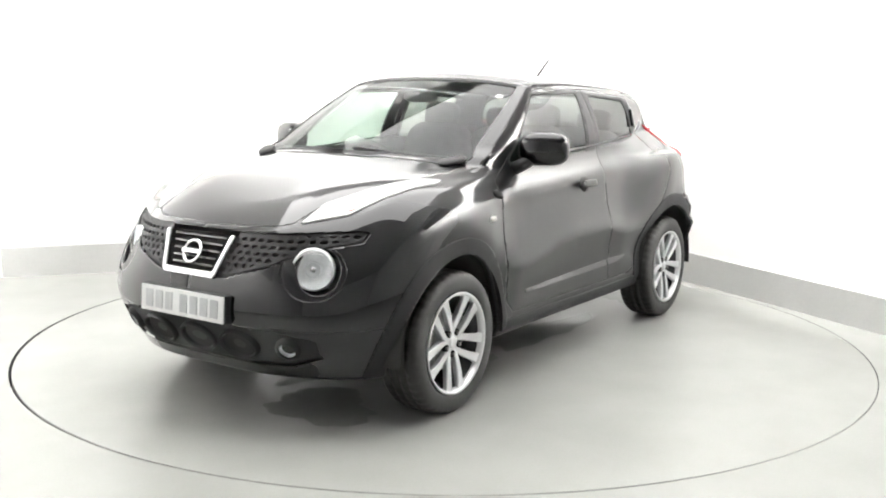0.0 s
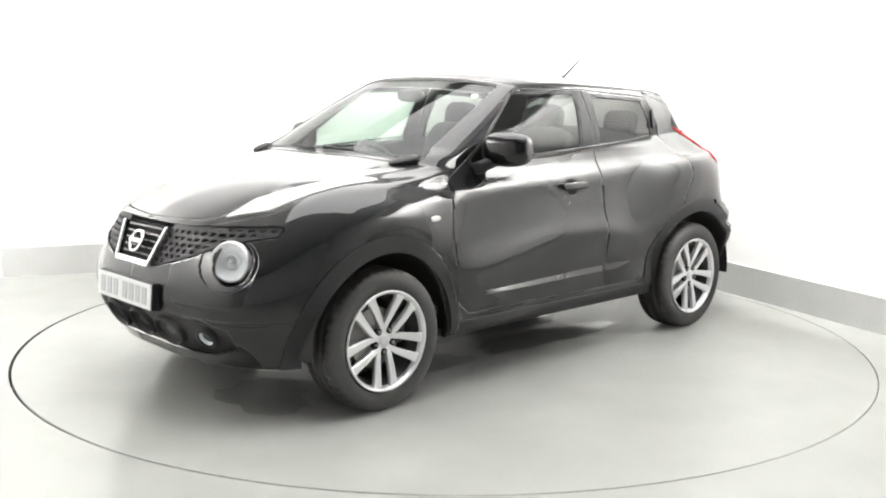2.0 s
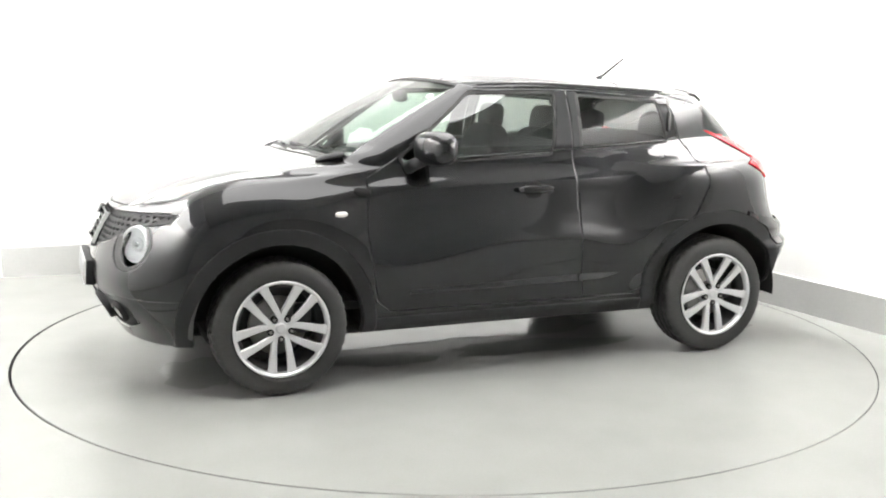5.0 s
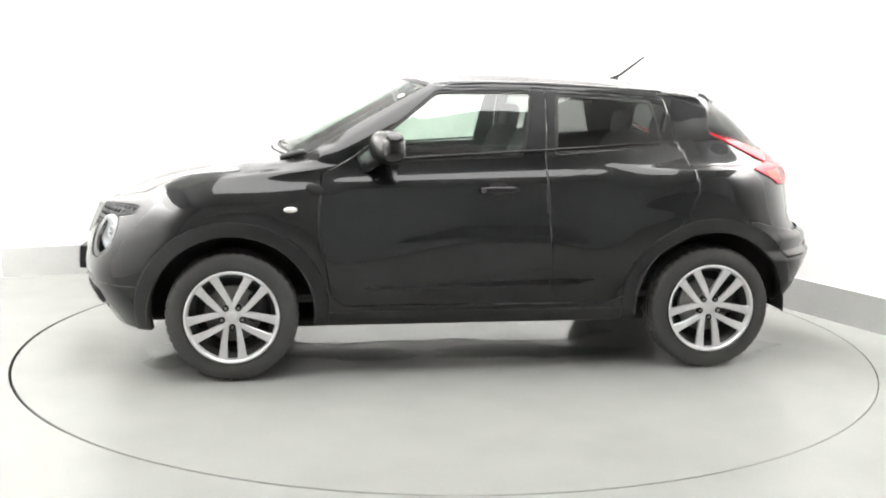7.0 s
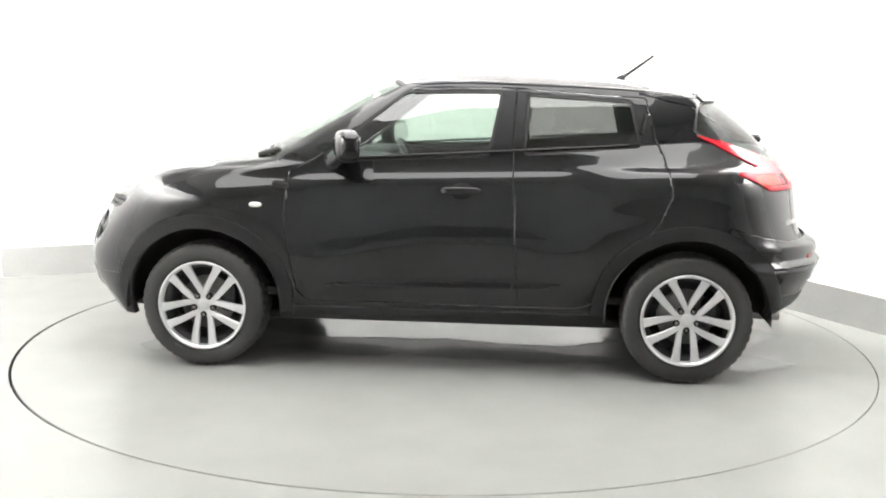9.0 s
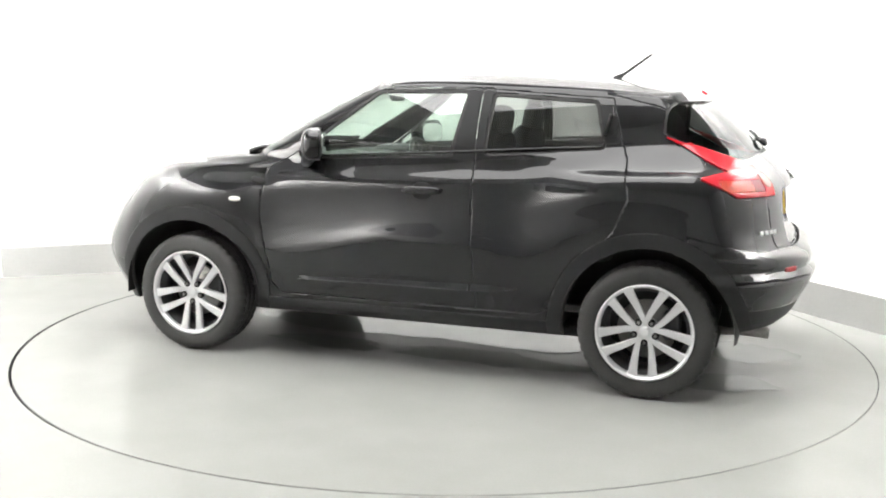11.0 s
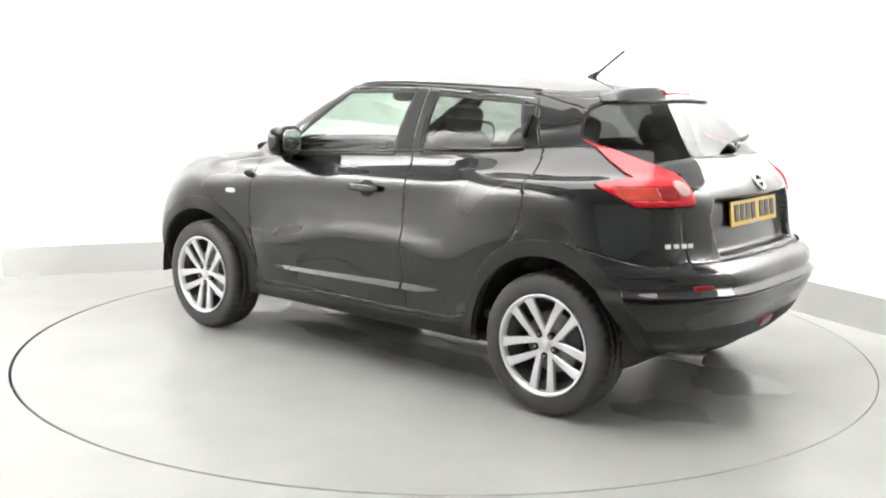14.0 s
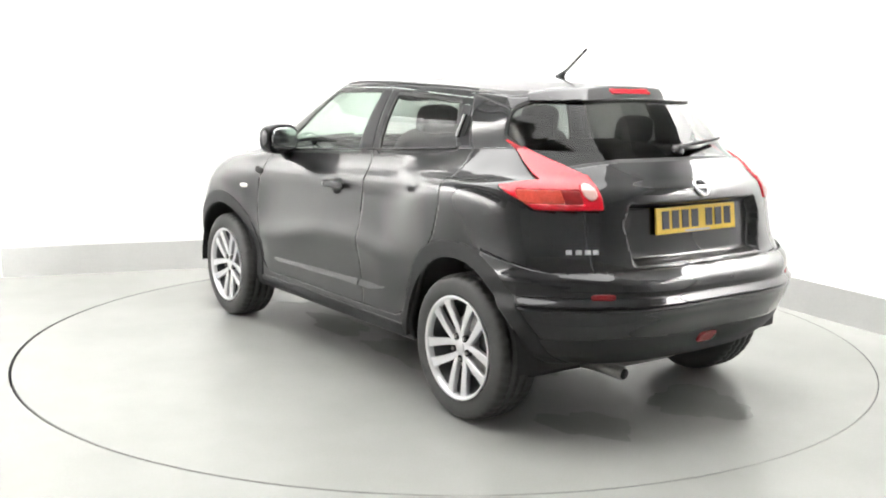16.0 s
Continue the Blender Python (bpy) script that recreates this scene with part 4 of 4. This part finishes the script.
def build_sides():
    for sgn in (1, -1):
        mir = (lambda b: b) if sgn > 0 else flipped
        at = pose(.478, .862, 1.188, 0, 0, 20)
        b = pillow(.072, .132, .086, .68)
        for v in b.verts:
            if v.co.x < -.028:
                v.co.x = -.028 + (v.co.x + .028) * .3
        b.transform(at)
        mirror = part("door_mirror", mir(b), PAINT, car, "black door mirror")
        part("mirror_glass", mir(pillow(.004, .104, .066, .7, at @ pose(-.043, 0, 0))), CHROME, mirror, "mirror glass")
        b = join(tube([(.585, .745, 1.085), (.56, .79, 1.11), (.51, .82, 1.135)], [.035, .032, .03], 10))
        part("mirror_foot", mir(b), PLASTIC, mirror, "black plastic mirror foot")
        for x0, x1 in ((.60, -.362), (-.378, -.62)):
            part("door_moulding", mir(moulding(x0, x1)), PAINT, car, "glossy black moulding low on the door", False)
        q, nn = on_side(-.10, .962)
        m = facing(q, nn)
        handle = part("door_handle", mir(pillow(.105, .021, .017, .6, m @ pose(0, .004, .024))), GLOSS_BLACK, car, "black door handle")
        part("handle_recess", mir(pillow(.056, .046, .008, .9, m @ pose(0, .0, -.002))), DARK, handle)
        part("handle_lock", mir(pillow(.011, .011, .006, .9, m @ pose(-.088, .004, .038))), ALLOY_DARK, handle)
        q, nn = on_side(-1.02, 1.315)
        m = facing(q + nn * .006, nn)
        rh = part("rear_door_handle", mir(box(.020, .115, .022, m @ pose(0, 0, 0, 0, 0, -14), .006)), GLOSS_BLACK, car, "upright black handle in the rear pillar", False)
        part("handle_recess", mir(pillow(.022, .05, .004, .6, m @ pose(.022, 0, -.004, 0, 0, -14))), DARK, rh)
        xs = np.linspace(.58, -1.0, 12)
        zs = 1.117 + (.58 - xs) * .060
        cy = np.polyfit(xs, [on_side(x, z)[0].y for x, z in zip(xs, zs)], 3)
        pts = [(x, np.polyval(cy, x) + .002, 1.117 + (.58 - x) * .060) for x in np.linspace(.58, -1.0, 30)]
        part("belt_strip", mir(tube(pts, .0065, 6)), GLOSS_BLACK, car, "thin glossy strip under the side windows")
        # window-top drip line
        near = (np.abs(HULL_V[:, 4] - 1.513) < .012) & (HULL_V[:, 0] < .15) & (HULL_V[:, 0] > -1.06) & (HULL_V[:, 1] > .3)
        cy, cz = np.polyfit(HULL_V[near, 0], HULL_V[near, 1], 4), np.polyfit(HULL_V[near, 0], HULL_V[near, 2], 4)
        pts = [(x, np.polyval(cy, x) + .001, np.polyval(cz, x) + .001) for x in np.linspace(.14, -1.03, 30)]
        part("roof_strip", mir(tube(pts, .007, 6)), PLASTIC, car, "thin black roof strip")
    # the same for the roof: aerial
    aerial = part("aerial", tube([(-.985, 0, 1.575), (-1.135, 0, 1.685)], [.0085, .0065], 8), PLASTIC, car, "short black roof aerial")
    part("aerial_base", join(tube([(-.935, 0, 1.520), (-.945, 0, 1.548), (-.985, 0, 1.578)], [.032, .024, .008], 12)), PLASTIC, aerial)


# ---------------------------------------------------------------- tail
def build_tail():
    q, nn = on_tail(0, .93)
    nn = Vector((-1, 0, .12)).normalized()
    m = facing(Vector((q.x + .046, 0, .933)), nn)
    p = part("number_plate", box(.52, .115, .012, m, .003), PLATE_YELLOW, car, "yellow rear number plate with black bars for characters", False)
    for y in (-.205, -.142, -.079, -.016, .077, .140, .203):
        part("character_bar", box(.043, .078, .004, m @ pose(y, .003, .0075)), GLYPH, p, "", False)
    part("plate_strip", box(.16, .008, .003, m @ pose(0, -.050, .0075)), GLYPH_GREY, p, "", False)
    q, nn = on_tail(0, 1.068)
    m = facing(q + nn * .004, nn)
    badge = part("badge_ring", hoop(.040, .007, m), CHROME, car, "round chrome badge on the tailgate")
    part("badge_bar", box(.098, .018, .010, m, .003), CHROME, badge, "", False)
    # model badge as plain bars
    for k in range(4):
        q, nn = on_tail(.672 - .034 * k, .822)
        q.z = .822
        part("lettering_bar", box(.025, .019, .004, facing(q + nn * .003, nn), .001), ALLOY, car, "small chrome bar of the model lettering", False)
    # rear wiper
    q, nn = on_tail(0, 1.205)
    wiper = part("rear_wiper", join(pillow(.03, .026, .018, .8, facing(q + nn * .022, nn)), tube([q + nn * .03, Vector((-1.705, -.16, 1.232)), Vector((-1.672, -.33, 1.255))], [.016, .014, .007], 8)), GLOSS_BLACK, car, "black rear wiper arm")
    part("wiper_blade", tube([(-1.715, -.02, 1.236), (-1.69, -.2, 1.256), (-1.655, -.38, 1.268)], .009, 6), RUBBER, wiper)
    # high brake lamp in the spoiler
    i = np.argmin(np.abs(HULL_V[:, 4] - 1.462) * 2 + np.abs(HULL_V[:, 1]) + (HULL_V[:, 0] > -1))
    brake_m = facing(Vector(HULL_V[i, :3] + HULL_N[i] * .008), HULL_N[i])
    part("high_brake_lamp", box(.25, .034, .012, brake_m, .004), RED_LENS, car, "red high level brake lamp", False)
    for sgn in (1, -1):
        mir = (lambda b: b) if sgn > 0 else flipped
        q, nn = on_tail(.60, .652)
        part("rear_reflector", mir(pillow(.052, .014, .008, .6, facing(q + nn * .011, nn))), RED_DEEP, car, "slim red rear bumper reflector")
    q, nn = on_tail(.0, .42)
    part("rear_fog_lamp", pillow(.06, .03, .01, .6, facing(q + nn * .003, nn)), RED_DEEP, car, "small red fog lamp low in the bumper")
    ex = part("exhaust", tube([(-1.55, .40, .27), (-1.70, .39, .280), (-1.83, .38, .272)], [.026, .028, .029], 16), EXHAUST, car, "steel exhaust tailpipe")
    part("tailpipe_bore", tube([(-1.82, .38, .273), (-1.833, .38, .2717)], .024, 14), DARK, ex)
    part("silencer", pillow(.16, .30, .085, .6, pose(-1.62, .12, .34)), EXHAUST, car, "dull steel silencer box")


# ---------------------------------------------------------------- cabin and underside
def build_cabin():
    part("underbody", box(3.2, 1.45, .05, pose(0, 0, .27), .02), DARK, car, "dark underbody", False)
    part("underbody_front", box(.75, 1.0, .04, pose(1.50, 0, .255, 0, -2, 0), .02), DARK, car, "", False)
    part("cabin_floor", box(2.6, 1.5, .04, pose(-.3, 0, .40), .01), TRIM_DARK, car, "", False)
    b = pillow(.26, .70, .15, .45, pose(.62, 0, .955))
    dash = part("dashboard", b, TRIM_DARK, car, "dark grey dashboard")
    part("instrument_hood", pillow(.13, .19, .06, .6, pose(.50, -.36, 1.075)), TRIM_DARK, dash)
    part("centre_console", box(.7, .22, .5, pose(.35, 0, .68, 0, 0, 0), .05), TRIM_DARK, car, "", False)
    m = pose(.30, -.36, 1.0, 0, -64, 0)
    wheel = part("steering_wheel", hoop(.182, .016, m), TRIM_DARK, car, "black steering wheel")
    part("steering_boss", pillow(.075, .07, .03, .7, m), TRIM_DARK, wheel)
    for a in (0, 180, 270):
        part("steering_spoke", box(.12, .035, .02, m @ pose(0, 0, 0, 0, 0, a + 90) @ pose(.11, 0, 0), .006), TRIM_DARK, wheel, "", False)
    part("interior_mirror", pillow(.012, .115, .034, .6, pose(.36, 0, 1.44, 0, 12, 0)), TRIM_DARK, car, "interior mirror")
    for y in (.36, -.36):
        seat = part("front_seat", pillow(.27, .25, .10, .5, pose(-.02, y, .66, 0, -6, 0)), SEAT, car, "dark fabric front seat")
        part("backrest", pillow(.085, .245, .33, .5, pose(-.30, y, .95, 0, -14, 0)), SEAT, seat)
        part("headrest", pillow(.05, .125, .085, .6, pose(-.39, y, 1.315, 0, -10, 0)), SEAT, seat)
        for dy in (-.05, .05):
            part("headrest_post", tube([(-.375, y + dy, 1.20), (-.385, y + dy, 1.27)], .007, 6), STEEL, seat)
    bench = part("rear_seat", pillow(.27, .62, .10, .45, pose(-.80, 0, .70, 0, -5, 0)), SEAT, car, "dark fabric rear bench seat")
    part("backrest", pillow(.09, .62, .30, .45, pose(-1.06, 0, .95, 0, -18, 0)), SEAT, bench)
    for y in (.36, -.36):
        part("headrest", pillow(.045, .12, .075, .6, pose(-1.13, y, 1.285, 0, -10, 0)), SEAT, bench)
    part("load_cover", box(.42, 1.1, .02, pose(-1.37, 0, 1.10), .006), TRIM_DARK, car, "", False)
    # headliner under the roof
    roof, _ = cut(HULL, lambda V: 1.56 - V[:, 4])
    sheet("headliner", shifted(roof, -.03), HEADLINER, car, "pale grey headliner", "both", 0.004)
    low, _ = cut(HULL, both_and(lambda V: .9 - V[:, 4], lambda V: V[:, 4] - 1.06, lambda V: 1.9 - V[:, 3], lambda V: V[:, 3] - 3.9))
    for sd in ("left", "right"):
        sheet("door_card", shifted(low, -.05), TRIM_DARK, car, "dark door lining", sd, 0.004)
    i = np.argmin(np.abs(HULL_V[:, 4] - 1.415) + np.abs(HULL_V[:, 3] - .70))
    m = facing(Vector(HULL_V[i, :3] - HULL_N[i] * .004), HULL_N[i])
    b = revolve([(.0, .003), (.019, .003), (.020, .0), (.0, .0)], 24, "Z")
    b.transform(m)
    part("windscreen_sticker", b, STICKER, car, "small round white paper sticker")


build_wheels()
build_nose()
build_sides()
build_tail()
build_cabin()


def motions():
    """The turntable turns the car slowly clockwise, seen from above."""
    turn = [(0, 235.89), (.5, 233.98), (1, 230.78), (1.5, 227.27), (2, 223.66), (2.5, 220.34), (3, 216.59), (3.5, 213.16), (4, 209.41),
            (4.5, 205.95), (5.25, 200.77), (6, 195.6), (6.5, 192.16), (7, 188.48), (7.5, 185.11), (8, 181.72), (8.5, 178.38), (9, 174.94),
            (9.5, 171.53), (10.25, 166.42), (11, 161.29), (11.5, 157.88), (12, 154.23), (12.5, 151.01), (13, 147.33), (13.5, 143.99), (14, 140.32),
            (14.5, 136.95), (15, 133.09), (15.5, 129.65), (16, 126.03)]
    ox, oy = -0.049, 0.024
    rows, disc = [], []
    for t, deg in turn:
        c, s = math.cos(radians(deg)), math.sin(radians(deg))
        rows.append((t, pose(c * ox - s * oy, s * ox + c * oy, 0, 0, 0, deg)))
        disc.append((t, pose(0, 0, 0, 0, 0, deg)))
    walk(car, rows)
    walk(turntable, disc)
    for film, px, py in puddles:
        walk(film, [(t, m @ pose(px, py, .001)) for t, m in rows])


motions()
